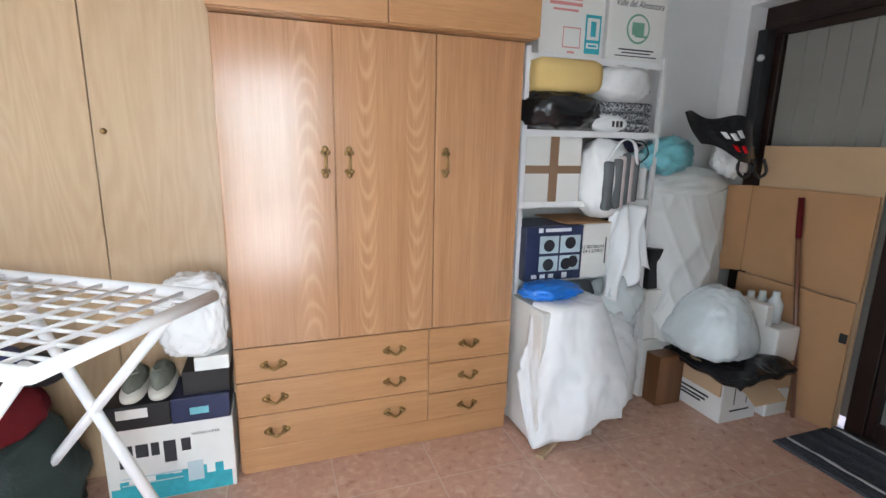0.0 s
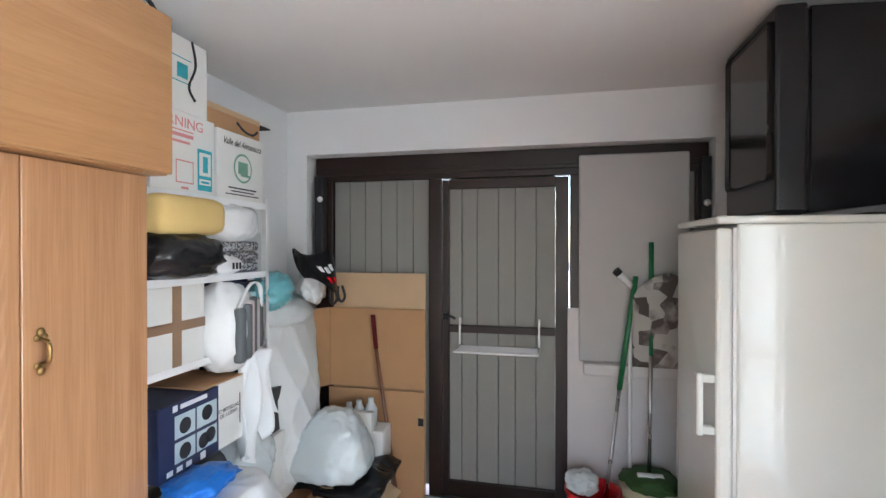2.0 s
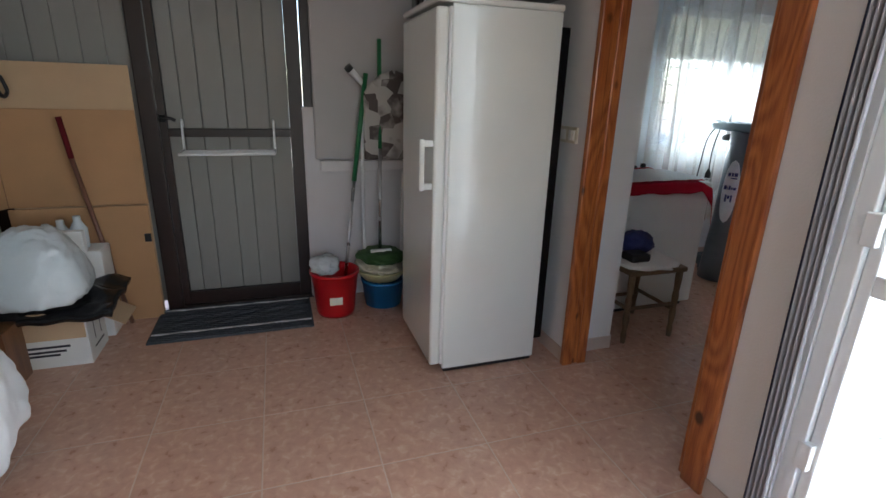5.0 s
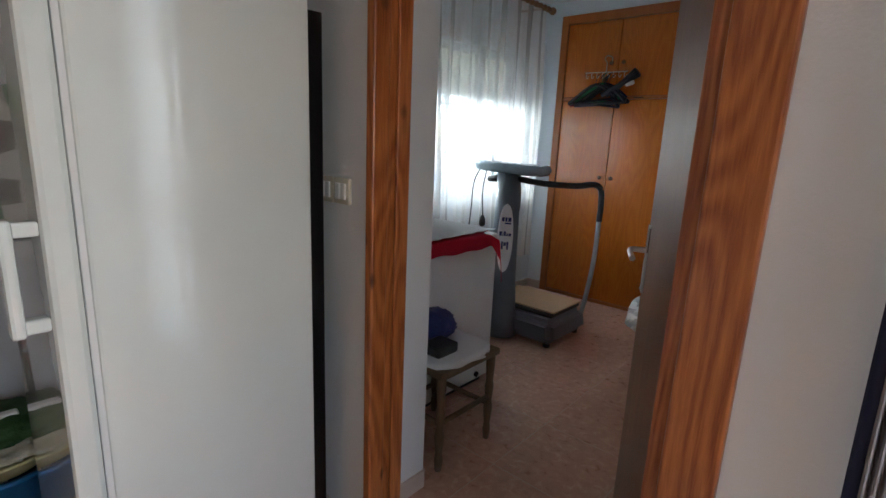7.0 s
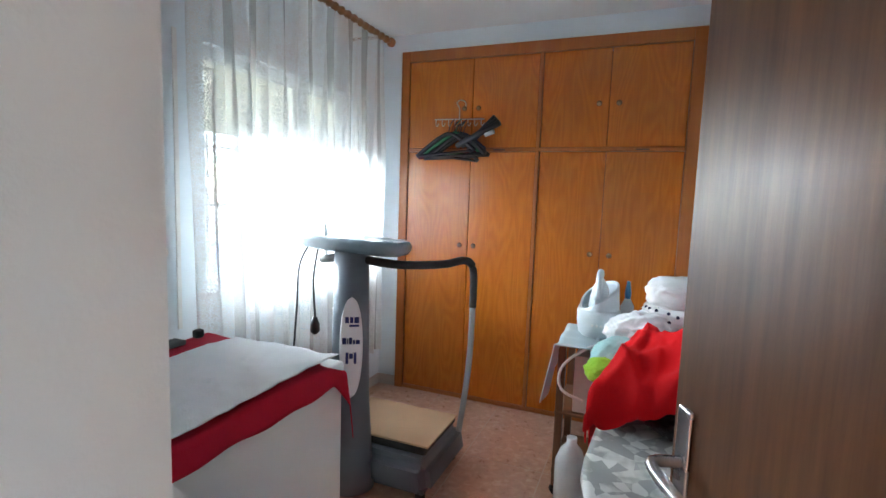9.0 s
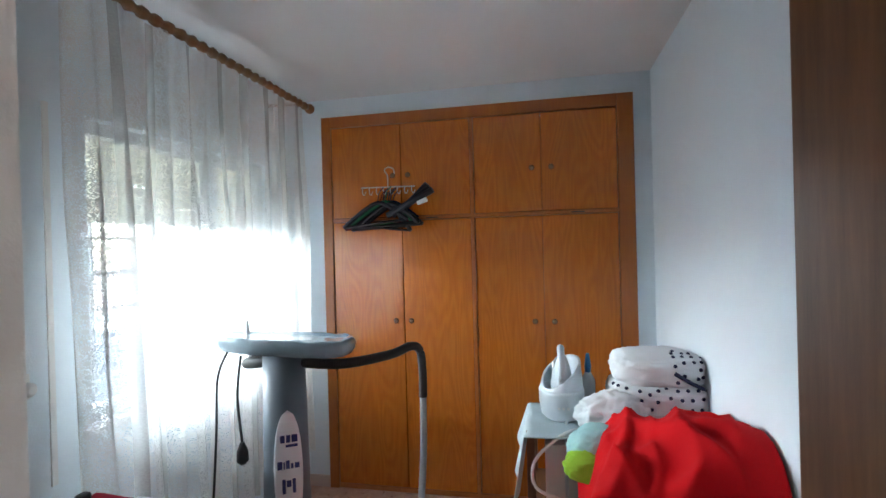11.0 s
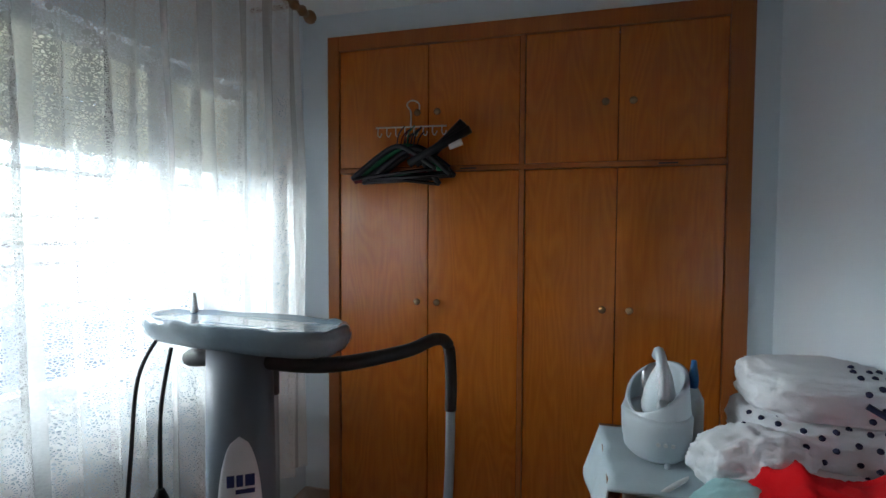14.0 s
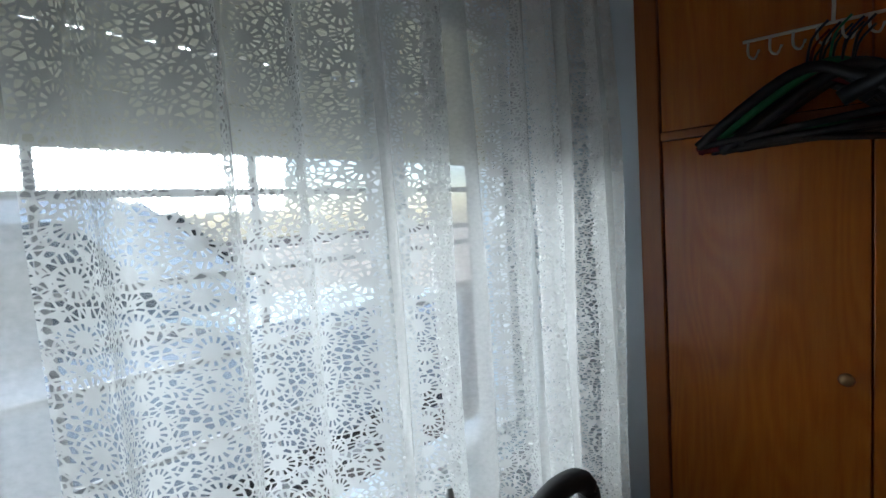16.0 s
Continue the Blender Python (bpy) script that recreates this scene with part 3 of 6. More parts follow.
structure("bedroom_wall_south", [(0.97, 1.07, -3.35, -3.233, 0, H), (3.05, 3.2, -3.35, -3.233, 0, H), (1.07, 3.05, -3.35, -3.233, 2.48, H), (0.97, 3.35, -3.9, -3.75, 0, H)], BLUEWALL, "pale blue painted wall round the built-in closet", "wall")
structure("bedroom_wall_east", [(3.2, 3.42, -3.9, -2.82, 0, H), (3.2, 3.42, -1.62, -0.41, 0, H), (3.2, 3.42, -2.82, -1.62, 0, 0.98), (3.2, 3.42, -2.82, -1.62, 2.1, H)], BLUEWALL, "pale blue painted bedroom wall with a window", "wall")
structure("ceiling", [(-2.35, 3.42, -0.42, 3.25, H, H + 0.12)], CEIL, "white painted plaster ceiling of the storage room", "ceiling")
structure("bedroom_ceiling", [(0.82, 3.42, -3.9, -0.42, H, H + 0.12)], CEIL, "white painted plaster ceiling of the bedroom", "ceiling")
structure("baseboard", [(1.812, 2.96, -0.04, -0.03, 0, 0.075), (0.62, 0.845, -0.04, -0.03, 0, 0.075), (2.951, 2.961, -0.03, 0.40, 0, 0.075), (1.885, 1.895, -0.395, -0.152, 0, 0.075),
                         (0.97, 0.98, -3.23, -0.42, 0, 0.075), (3.19, 3.2, -3.23, -0.42, 0, 0.075), (1.895, 3.19, -0.405, -0.395, 0, 0.075), (0.98, 1.065, -3.233, -3.223, 0, 0.075), (3.055, 3.19, -3.233, -3.223, 0, 0.075)], PLINTH, "narrow beige tile skirting along the walls", "baseboard")
floor = structure("floor", [(-2.35, 3.35, -3.9, 3.25, -0.12, -0.0012)], GROUT, "terracotta-coloured ceramic tile floor with pale joints", "floor")

# ground and things outside
structure("ground", [(-60, 60, -60, 60, -0.35, -0.2)], ASPH, "grey asphalt outside the house", "ground")

# ---- garden door in the east recess ----
door = thing("door_1", (3.12, 1.66, 0), "dark brown aluminium door with grey vertical boards, closed", "door")
door["kind"] = "structure"
for nm, d in (("frame_head", (3.09, 3.17, 0.40, 2.95, 2.13, 2.30)), ("frame_post", (3.09, 3.17, 2.82, 2.95, 0, 2.13)), ("frame_post", (3.09, 3.17, 0.40, 0.47, 0, 2.13)),
              ("frame_post", (3.085, 3.165, 2.03, 2.12, 0, 2.13)), ("frame_post", (3.085, 3.165, 1.13, 1.20, 0, 2.13)), ("frame_lip", (3.07, 3.09, 0.45, 2.90, 2.17, 2.20))):
    bx(nm, d, BROWN, door, bevel=0.006)
bx("threshold", (3.07, 3.17, 1.20, 2.03, 0, 0.019), BROWN, door)
leaf = bx("leaf_stile", (3.095, 3.15, 1.985, 2.026, 0.02, 2.12), BROWN, door)
bx("leaf_stile", (3.095, 3.15, 1.207, 1.29, 0.02, 2.12), BROWN, door)
bx("leaf_rail", (3.095, 3.15, 1.29, 1.985, 0.02, 0.11), BROWN, door)
bx("leaf_rail", (3.095, 3.15, 1.29, 1.985, 2.06, 2.12), BROWN, door)
bx("leaf_rail", (3.09, 3.15, 1.29, 1.985, 1.105, 1.152), BROWN, door)
for e0, e1 in zip((1.985, 1.898, 1.795, 1.654, 1.544, 1.411), (1.898, 1.795, 1.654, 1.544, 1.411, 1.29)):
    bx("board", (3.115, 3.135, e1 + 0.0015, e0 - 0.0015, 0.11, 1.105), SLAT, door, bevel=0.004)
    bx("board", (3.115, 3.135, e1 + 0.0015, e0 - 0.0015, 1.152, 2.06), SLAT, door, bevel=0.004)
for k in range(6):
    bx("board", (3.115, 3.135, 2.123 + k * 0.1155, 2.2365 + k * 0.1155, 0.06, 2.13), SLAT, door, bevel=0.004)
for k in range(6):
    bx("board", (3.115, 3.135, 0.472 + k * 0.11, 0.577 + k * 0.11, 0.06, 2.13), SLAT, door, bevel=0.004)
for y0, y1 in ((2.121, 2.819), (1.291, 1.984), (0.471, 1.129)):
    bx("backing_sheet", (3.136, 3.144, y0, y1, 0.05, 2.13), SLATD, door, bevel=0)
bm = bmesh.new()
tube(bm, spline([(3.09, 2.005, 1.21), (3.05, 2.005, 1.21), (3.045, 1.96, 1.215), (3.045, 1.93, 1.20)], 4), 0.009)
lathe(bm, 3.09, 2.005, [(0.02, 1.19), (0.02, 1.23)], 12)
part("door_handle", bm, BLACK, door, "black lever handle")
bx("guide_rail", (3.0, 3.075, 2.855, 2.915, 1.45, 2.16), BLACK, door)
bx("guide_rail", (3.0, 3.075, 0.41, 0.46, 1.6, 2.20), BLACK, door)
for y, z in ((2.87, 2.0), (0.435, 1.93)):
    bm = bmesh.new()
    bmesh.ops.create_uvsphere(bm, u_segments=12, v_segments=8, radius=0.02, matrix=Matrix.Translation((2.995, y, z)))
    part("white_button", bm, SOCK, door, smooth=True)

airer = thing("over_door_airer", (3.05, 1.66, 1.15), "small white metal drying rack hung on the door rail", "drying rack")
for y in (1.90, 1.39):
    bm = bmesh.new()
    tube(bm, spline([(3.09, y, 1.165), (3.075, y, 1.20), (3.055, y, 1.19), (3.04, y, 1.03)], 4), 0.007)
    part("hook", bm, WHITEM, airer)
bm = bmesh.new()
tube(bm, [(3.05, 1.90, 1.03), (2.84, 1.90, 1.03), (2.84, 1.39, 1.03), (3.05, 1.39, 1.03)], 0.009)
part("rim", bm, WHITEM, airer)
for k in range(6):
    bm = bmesh.new()
    tube(bm, [(2.87 + k * 0.032, 1.90, 1.03), (2.87 + k * 0.032, 1.39, 1.03)], 0.004, 6)
    part("rod", bm, WHITEM, airer)

# boards leaning in the recess
pan = thing("folded_table_top", (3.05, 0.83, 0.96), "large grey laminate board leaning in the door recess", "board")
bx("board", (3.03, 3.065, 0.517, 1.148, 0.965, 2.24), GREYP, pan, bevel=0.012)
pan2 = thing("leaning_panel", (3.04, 0.9, 0), "tall pale laminate panel standing below the grey board", "board")
bx("panel", (3.07, 3.085, 0.46, 1.215, 0, 1.29), WHITEP, pan2, bevel=0.004)
bx("ledge", (2.965, 3.07, 0.52, 1.12, 0.90, 0.965), WHITEP, pan2, "hidden batten under the board", bevel=0.004)

# ---- fridge and television ----
fr = thing("fridge", (2.19, 0.39, 0), "tall white single-door fridge standing against the wall", "fridge")
bx("cabinet", (1.891, 2.48, 0.11, 0.64, 0.02, 1.76), ENAMEL, fr, bevel=0.008)
bx("top_cover", (1.888, 2.483, 0.105, 0.71, 1.76, 1.79), ENAMEL, fr, bevel=0.01)
fd = bx("fridge_door", (1.891, 2.48, 0.652, 0.71, 0.05, 1.745), ENAMEL, fr, bevel=0.014)
bm = bmesh.new()
for z in (0.97, 1.165):
    box(bm, 1.90, 1.935, 0.71, 0.755, z, z + 0.03, 0.006)
box(bm, 1.895, 1.94, 0.75, 0.775, 0.965, 1.20, 0.008)
part("handle", bm, ENAMEL, fd, "white plastic bar handle")
bx("plinth", (1.90, 2.47, 0.12, 0.63, 0, 0.02), BLACK, fr)
bx("condenser", (1.905, 2.465, 0.06, 0.109, 0.12, 1.70), TVBLACK, fr, "black condenser grille behind the cabinet")
bx("gasket", (1.897, 2.474, 0.64, 0.652, 0.05, 1.745), SOCK, fr, bevel=0)
bars(fr, [(2.16, 2.26, 1.772, 1.78)], 0.1048, INK)

tv = thing("television", (2.2, 0.4, 1.79), "bulky black tube television on top of the fridge", "television")
bx("front_bezel", (1.93, 2.47, 0.395, 0.50, 1.80, 2.57), TVBLACK, tv, bevel=0.012)
bm = bmesh.new()
vs = box(bm, 1.935, 2.465, 0.03, 0.395, 1.80, 2.56)
for v in vs:
    if v.co.y < 0.2:
        v.co.z = 2.55 if v.co.z > 2 else 1.84
        v.co.x = 2.21 + (v.co.x - 2.21) * 0.95
bmesh.ops.bevel(bm, geom=list(bm.edges), offset=0.012, segments=2, affect="EDGES")
part("back_shell", bm, TVBLACK, tv)
bm = bmesh.new()
vs = box(bm, 1.97, 2.43, -0.025, 0.07, 1.96, 2.48, 0.02)
part("tube_cover", bm, TVBLACK, tv)
bx("screen", (1.97, 2.43, 0.497, 0.505, 1.93, 2.53), SCREEN, tv, bevel=0.02)
for y in (0.15, 0.43):
    bx("foot", (1.97, 2.39, y - 0.03, y + 0.03, 1.788, 1.802), RUBBER, tv, bevel=0.002)

# ---- big oak wardrobe ----
wd = thing("wardrobe", (0.69, 2.9, 0), "tall oak-veneer wardrobe with three doors and six drawers", "wardrobe")
bx("carcass", (0.04, 1.345, 2.71, 3.09, 0.0, 1.925), OAK, wd, bevel=0.003)
bx("plinth", (0.05, 1.335, 2.695, 2.71, 0.0, 0.115), OAKX, wd)


def pull(parent, x, y, z, tall):
    """An ornate brass pull with scrolled ends."""
    bm = bmesh.new()
    s = 0.062 if tall else 0.05
    ax = Vector((0, 0, 1)) if tall else Vector((1, 0, 0))
    c = Vector((x, y, z))
    tube(bm, spline([c - ax * s * 0.55 + Vector((0, -0.004, 0)), c - ax * s * 0.45 + Vector((0, -0.028, 0)), c + Vector((0, -0.034, 0 if tall else -0.012)), c + ax * s * 0.45 + Vector((0, -0.028, 0)), c + ax * s * 0.55 + Vector((0, -0.004, 0))], 5), [0.005] * 4 + [0.0065] * 13 + [0.005] * 4)
    for k in (-1, 1):
        for j in (-1, 0, 1):
            side = ax.cross(Vector((0, 1, 0)))
            m = Matrix.Translation(c + ax * k * s * (0.62 + 0.25 * (j == 0)) + side * j * 0.011 + Vector((0, -0.004, 0)))
            bmesh.ops.create_uvsphere(bm, u_segments=8, v_segments=6, radius=0.010 if j else 0.013, matrix=m @ Matrix.Diagonal((1, 0.5, 1, 1)))
    part("pull", bm, BRASS, parent, "ornate brass pull", smooth=True)


for x0, x1, hx in ((0.045, 0.484, 0.446), (0.488, 0.92, 0.544), (0.924, 1.34, 0.972)):
    d = bx("door", (x0, x1, 2.688, 2.708, 0.605, 1.922), OAK, wd, bevel=0.003)
    pull(d, hx, 2.688, 1.385, True)
for z0, z1, hz in ((0.447, 0.60, 0.518), (0.285, 0.443, 0.36), (0.12, 0.281, 0.20)):
    d = bx("drawer", (0.045, 0.905, 2.688, 2.708, z0, z1), OAKX, wd, bevel=0.002)
    pull(d, 0.20, 2.688, hz, False)
    pull(d, 0.738, 2.688, hz, False)
for z0, z1, hz in ((0.425, 0.60, 0.51), (0.262, 0.421, 0.342), (0.12, 0.258, 0.178)):
    d = bx("drawer", (0.909, 1.34, 2.688, 2.708, z0, z1), OAKX, wd, bevel=0.002)
    pull(d, 1.115, 2.688, hz, False)
up = thing("upper_cabinet", (0.7, 2.85, 1.925), "oak-veneer top cabinet stacked on the wardrobe", "cabinet")
bx("carcass", (0.04, 1.372, 2.632, 3.09, 1.926, 2.485), OAKX, up)
for x0, x1, hx in ((0.042, 0.694, 0.639), (0.698, 1.370, 0.759)):
    d = bx("door", (x0, x1, 2.609, 2.63, 1.93, 2.48), OAKX, up, bevel=0.003)
    pull(d, hx, 2.609, 2.083, True)
bag = thing("travel_bag", (1.1, 2.8, 2.485), "black glossy travel bag lying on the top cabinet", "bag")
bm = bmesh.new()
lump(bm, (1.02, 2.78, 2.53), (0.30, 0.12, 0.055), 0.12, 3, 2.486)
part("body", bm, BBAG, bag)
bm = bmesh.new()
tube(bm, spline([(1.2, 2.70, 2.55), (1.30, 2.66, 2.53), (1.33, 2.645, 2.495)], 4), 0.008)
part("strap", bm, BLACK, bag)

# ---- pale closet beside it ----
pc = thing("pale_closet", (-0.8, 2.95, 0), "pale wood-veneer closet with plain full-height doors", "wardrobe")
bx("carcass", (-1.7, 0.03, 2.87, 3.09, 0, 2.56), PALE, pc)
for x0, x1 in ((-0.405, 0.03), (-0.85, -0.41), (-1.28, -0.855), (-1.7, -1.285)):
    d = bx("door", (x0, x1, 2.85, 2.868, 0.05, 2.55), PALE, pc, bevel=0.003)
    bm = bmesh.new()
    lathe(bm, 0, 0, [(0.012, 0), (0.006, 0.006), (0.011, 0.014), (0.008, 0.02)], 12)
    bm.transform(pose(x0 + 0.035, 2.85, 1.49, 90, 0, 0))
    part("knob", bm, BRASS, d, smooth=True)

# ---- white metal shelving ----
sh = thing("metal_shelving", (1.83, 2.95, 0), "white slotted-steel shelving, fully loaded", "shelf")
for x in (1.40, 2.23):
    for y in (2.80, 3.07):
        bm = bmesh.new()
        box(bm, x - 0.002, x + 0.002, y - 0.02, y + 0.02, 0, 1.93)
        box(bm, x - 0.022 if x > 2 else x, x if x > 2 else x + 0.022, y - 0.022 if y < 3 else y, y - 0.018 if y < 3 else y + 0.004, 0, 1.93)
        up_ = part("upright", bm, WHITEM, sh)
for k in range(44):
    bx("slot", (2.2325, 2.2335, 2.795, 2.806, 0.10 + k * 0.041, 0.118 + k * 0.041), INK, sh, bevel=0)
SHELVES = (0.42, 0.785, 1.185, 1.545, 1.90)
for z in SHELVES:
    bm = bmesh.new()
    box(bm, 1.405, 2.226, 2.80, 3.07, z - 0.004, z)
    box(bm, 1.405, 2.226, 2.79, 2.796, z - 0.03, z + 0.002)
    part("shelf", bm, WHITEM, sh)


def carton(name, dims, material, label, flaps=0, turn=0.0, tape=False, category="cardboard box"):
    x0, x1, y0, y1, z0, z1 = dims
    t = thing(name, ((x0 + x1) / 2, (y0 + y1) / 2, z0), label, category)
    bx("box_body", dims, material, t, bevel=0.004)
    if tape:
        bx("tape", ((x0 + x1) / 2 - 0.025, (x0 + x1) / 2 + 0.025, y0 - 0.0015, y0, z0, z1), TAPE, t, bevel=0)
        bx("tape", (x0, x1, y0 - 0.0025, y0 - 0.0015, (z0 + z1) / 2 - 0.02, (z0 + z1) / 2 + 0.02), TAPE, t, bevel=0)
    return t


# top shelf
b1 = carton("drinks_carton", (1.47, 1.835, 2.80, 3.06, 1.902, 2.235), WCARD, "white printed carton with pink and teal print on the top shelf")
letters("print_text", "WARNING", 0.06, on_y(1.60, 2.7985, 2.19), INKPINK, b1, squeeze=1.1)
bars(b1, [(1.52, 1.70, 2.155, 2.16), (1.52, 1.70, 2.13, 2.145), (1.54, 1.68, 2.105, 2.115), (1.60, 1.70, 1.94, 1.945), (1.60, 1.70, 2.03, 2.035), (1.60, 1.604, 1.94, 2.03), (1.696, 1.70, 1.94, 2.03), (1.63, 1.67, 1.915, 1.925)], 2.80, INKPINK)
bars(b1, [(1.725, 1.815, 1.92, 2.10)], 2.80, INKTEAL)
bars(b1, [(1.735, 1.805, 1.985, 2.085), (1.735, 1.805, 1.945, 1.97)], 2.7986, WCARD)
bars(b1, [(1.755, 1.785, 2.0, 2.07), (1.745, 1.795, 1.952, 1.962)], 2.7972, INKTEAL)
b2 = carton("fruit_carton", (1.855, 2.215, 2.80, 3.06, 1.902, 2.225), WCARD, "white carton with a round green emblem on the top shelf")
letters("print_text", "Valle del Almanzora", 0.046, on_y(2.04, 2.7985, 2.175), INK, b2, 0.3, 0.8)
bm = bmesh.new()
lathe(bm, 0, 0, [(0.072, 0), (0.072, 0.001)], 32)
bm.transform(pose(2.04, 2.799, 2.06, 90, 0, 0))
part("emblem", bm, INKGREEN, b2)
bm = bmesh.new()
lathe(bm, 0, 0, [(0.062, 0), (0.062, 0.001)], 32)
bm.transform(pose(2.04, 2.7978, 2.06, 90, 0, 0))
part("emblem_field", bm, WCARD, b2)
bars(b2, [(2.00, 2.075, 2.03, 2.09), (2.02, 2.10, 2.02, 2.03)], 2.7968, INKGREEN, "emblem_mark")
bars(b2, [(1.93, 2.15, 1.955, 1.962), (1.95, 2.13, 1.94, 1.946), (1.91, 2.17, 1.925, 1.93)], 2.80, INK)
b3 = carton("parcel_box", (1.80, 2.215, 2.82, 3.04, 2.227, 2.31), CARD, "open brown parcel box on the fruit carton")
bm = bmesh.new()
tube(bm, spline([(2.02, 2.8185, 2.285), (2.08, 2.8185, 2.255), (2.15, 2.8185, 2.25), (2.19, 2.8185, 2.275)], 6), 0.006)
part("printed_curve", bm, INK, b3)
bx("flap", (2.21, 2.33, 2.83, 3.03, 2.318, 2.324), INK, b3, "dark flap leaning out", bevel=0)
bx("flap", (1.80, 2.215, 2.82, 2.826, 2.31, 2.335), CARD2, b3, bevel=0)
b4 = carton("tall_white_carton", (1.48, 1.80, 2.81, 3.06, 2.237, 2.55), WCARD, "tall white carton tied with a black cord")
bm = bmesh.new()
tube(bm, spline([(1.70, 2.805, 2.55), (1.72, 2.803, 2.45), (1.68, 2.803, 2.35), (1.72, 2.806, 2.30)], 5), 0.005)
part("cord", bm, INK, b4)
bars(b4, [(1.58, 1.70, 2.36, 2.364), (1.58, 1.70, 2.46, 2.464), (1.62, 1.68, 2.38, 2.44)], 2.81, INKTEAL)
# second shelf
fm = thing("foam_mattress", (1.62, 2.9, 1.74), "folded yellow foam mattress on the shelf", "mattress")
bm = bmesh.new()
box(bm, 1.42, 1.80, 2.70, 3.05, 1.725, 1.88, 0.045)
part("foam", bm, FOAM, fm, smooth=True)
t = thing("black_sack", (1.6, 2.9, 1.545), "black plastic sack under the yellow foam", "bag")
bm = bmesh.new()
lump(bm, (1.61, 2.86, 1.635), (0.22, 0.19, 0.105), 0.13, 5, 1.546, power=0.75)
part("sack", bm, BBAG, t)
t = thing("pillow_bag", (2.0, 2.9, 1.72), "white plastic bag with a pillow inside on the blankets", "bag")
bm = bmesh.new()
lump(bm, (1.99, 2.88, 1.79), (0.18, 0.15, 0.10), 0.10, 6, 1.70, power=0.85)
part("bag", bm, WBAG, t)
t = thing("check_blanket", (2.05, 2.93, 1.545), "folded grey checked blanket on the shelf", "blanket")
bm = bmesh.new()
for z in (1.548, 1.60, 1.652):
    box(bm, 1.83, 2.20, 2.81, 3.05, z, z + 0.05, 0.02)
part("blanket", bm, CHECK, t, smooth=True)
t = thing("white_cloth_bundle", (1.93, 2.8, 1.545), "white cloth bundle with dark print on the shelf", "cloth")
bm = bmesh.new()
lump(bm, (1.91, 2.81, 1.588), (0.11, 0.05, 0.045), 0.16, 8, 1.546)
part("cloth", bm, SHEET, t)
bars(t, [(1.90, 1.915, 1.57, 1.60), (1.925, 1.94, 1.57, 1.60), (1.95, 1.965, 1.57, 1.60)], 2.757, INK)
# third shelf
carton("taped_carton", (1.43, 1.755, 2.79, 3.06, 1.187, 1.515), WCARD, "white carton closed with brown tape on the shelf", tape=True)
t = thing("cushion_bag", (1.90, 2.78, 1.19), "white carrier bag full of grey and pink cushions", "bag")
bm = bmesh.new()
lump(bm, (1.90, 2.80, 1.30), (0.135, 0.13, 0.21), 0.10, 11, 1.10, power=0.85)
part("bag", bm, WBAG, t)
for i, (x, mtl) in enumerate(((1.845, GREYCLOTH), (1.90, GREYCLOTH), (1.925, LILAC), (1.955, GREYCLOTH), (1.985, LILAC), (2.02, GREYCLOTH))):
    bm = bmesh.new()
    box(bm, x - 0.024, x + 0.022, 2.655 + 0.006 * i, 2.70, 1.15 + 0.008 * i, 1.44 - 0.014 * abs(i - 3), 0.012)
    part("cushion", bm, mtl, t, smooth=True)
bm = bmesh.new()
tube(bm, spline([(1.83, 2.68, 1.40), (1.90, 2.665, 1.50), (1.98, 2.67, 1.49), (2.03, 2.69, 1.38)], 6), 0.012, flat=0.4)
part("bag_handle", bm, WBAG, t)
carton("label_carton", (2.04, 2.21, 2.82, 3.05, 1.187, 1.36), WCARD, "small white carton with a code label on the shelf")
t = thing("teal_box", (2.1, 2.93, 1.36), "pale turquoise box on the small carton", "cardboard box")
bx("box_body", (2.03, 2.21, 2.83, 3.05, 1.361, 1.44), AQUA, t)
t = thing("blue_jacket", (2.05, 2.85, 1.44), "dark blue cloth with yellow piping stuffed on the shelf", "cloth")
bm = bmesh.new()
lump(bm, (2.03, 2.90, 1.475), (0.15, 0.10, 0.05), 0.2, 13, 1.442)
part("cloth", bm, NAVY, t)
bm = bmesh.new()
tube(bm, spline([(2.0, 2.80, 1.49), (2.12, 2.78, 1.50), (2.17, 2.78, 1.43), (2.10, 2.79, 1.37)], 6), 0.004)
part("cable", bm, INK, t)
# fourth shelf
bb = carton("appliance_box", (1.42, 1.755, 2.72, 3.0, 0.787, 1.07), DKBLUE, "dark blue appliance box with product pictures on the shelf")
bars(bb, [(1.49, 1.515, 1.038, 1.062), (1.53, 1.68, 1.041, 1.059)], 2.72, SHEET)
bars(bb, [(1.50, 1.61, 0.93, 1.02), (1.62, 1.74, 0.93, 1.02), (1.50, 1.61, 0.835, 0.915), (1.62, 1.74, 0.835, 0.915)], 2.72, PALEBLUE, "picture")
for x, z in ((1.555, 0.97), (1.68, 0.98), (1.555, 0.87), (1.66, 0.87), (1.70, 0.88)):
    bm = bmesh.new()
    lathe(bm, 0, 0, [(0.032, 0), (0.03, 0.0012)], 14)
    bm.transform(pose(x, 2.7186, z, 90, 0, 0))
    part("picture", bm, INK, bb)
bars(bb, [(1.46, 1.49, 0.80, 0.82), (1.51, 1.54, 0.80, 0.82), (1.56, 1.59, 0.80, 0.82), (1.64, 1.67, 0.795, 0.825)], 2.72, SHEET)
bo = carton("bottle_carton", (1.757, 1.93, 2.72, 3.05, 0.787, 1.075), WCARD, "white bottle carton with an arrow and open flaps on the shelf")
letters("print_text", "12 BOTELLAS\nDE 1 LITRO", 0.024, on_y(1.82, 2.7185, 0.94), INK, bo)
bars(bo, [(1.897, 1.903, 0.86, 1.0)], 2.72, INK, "arrow")
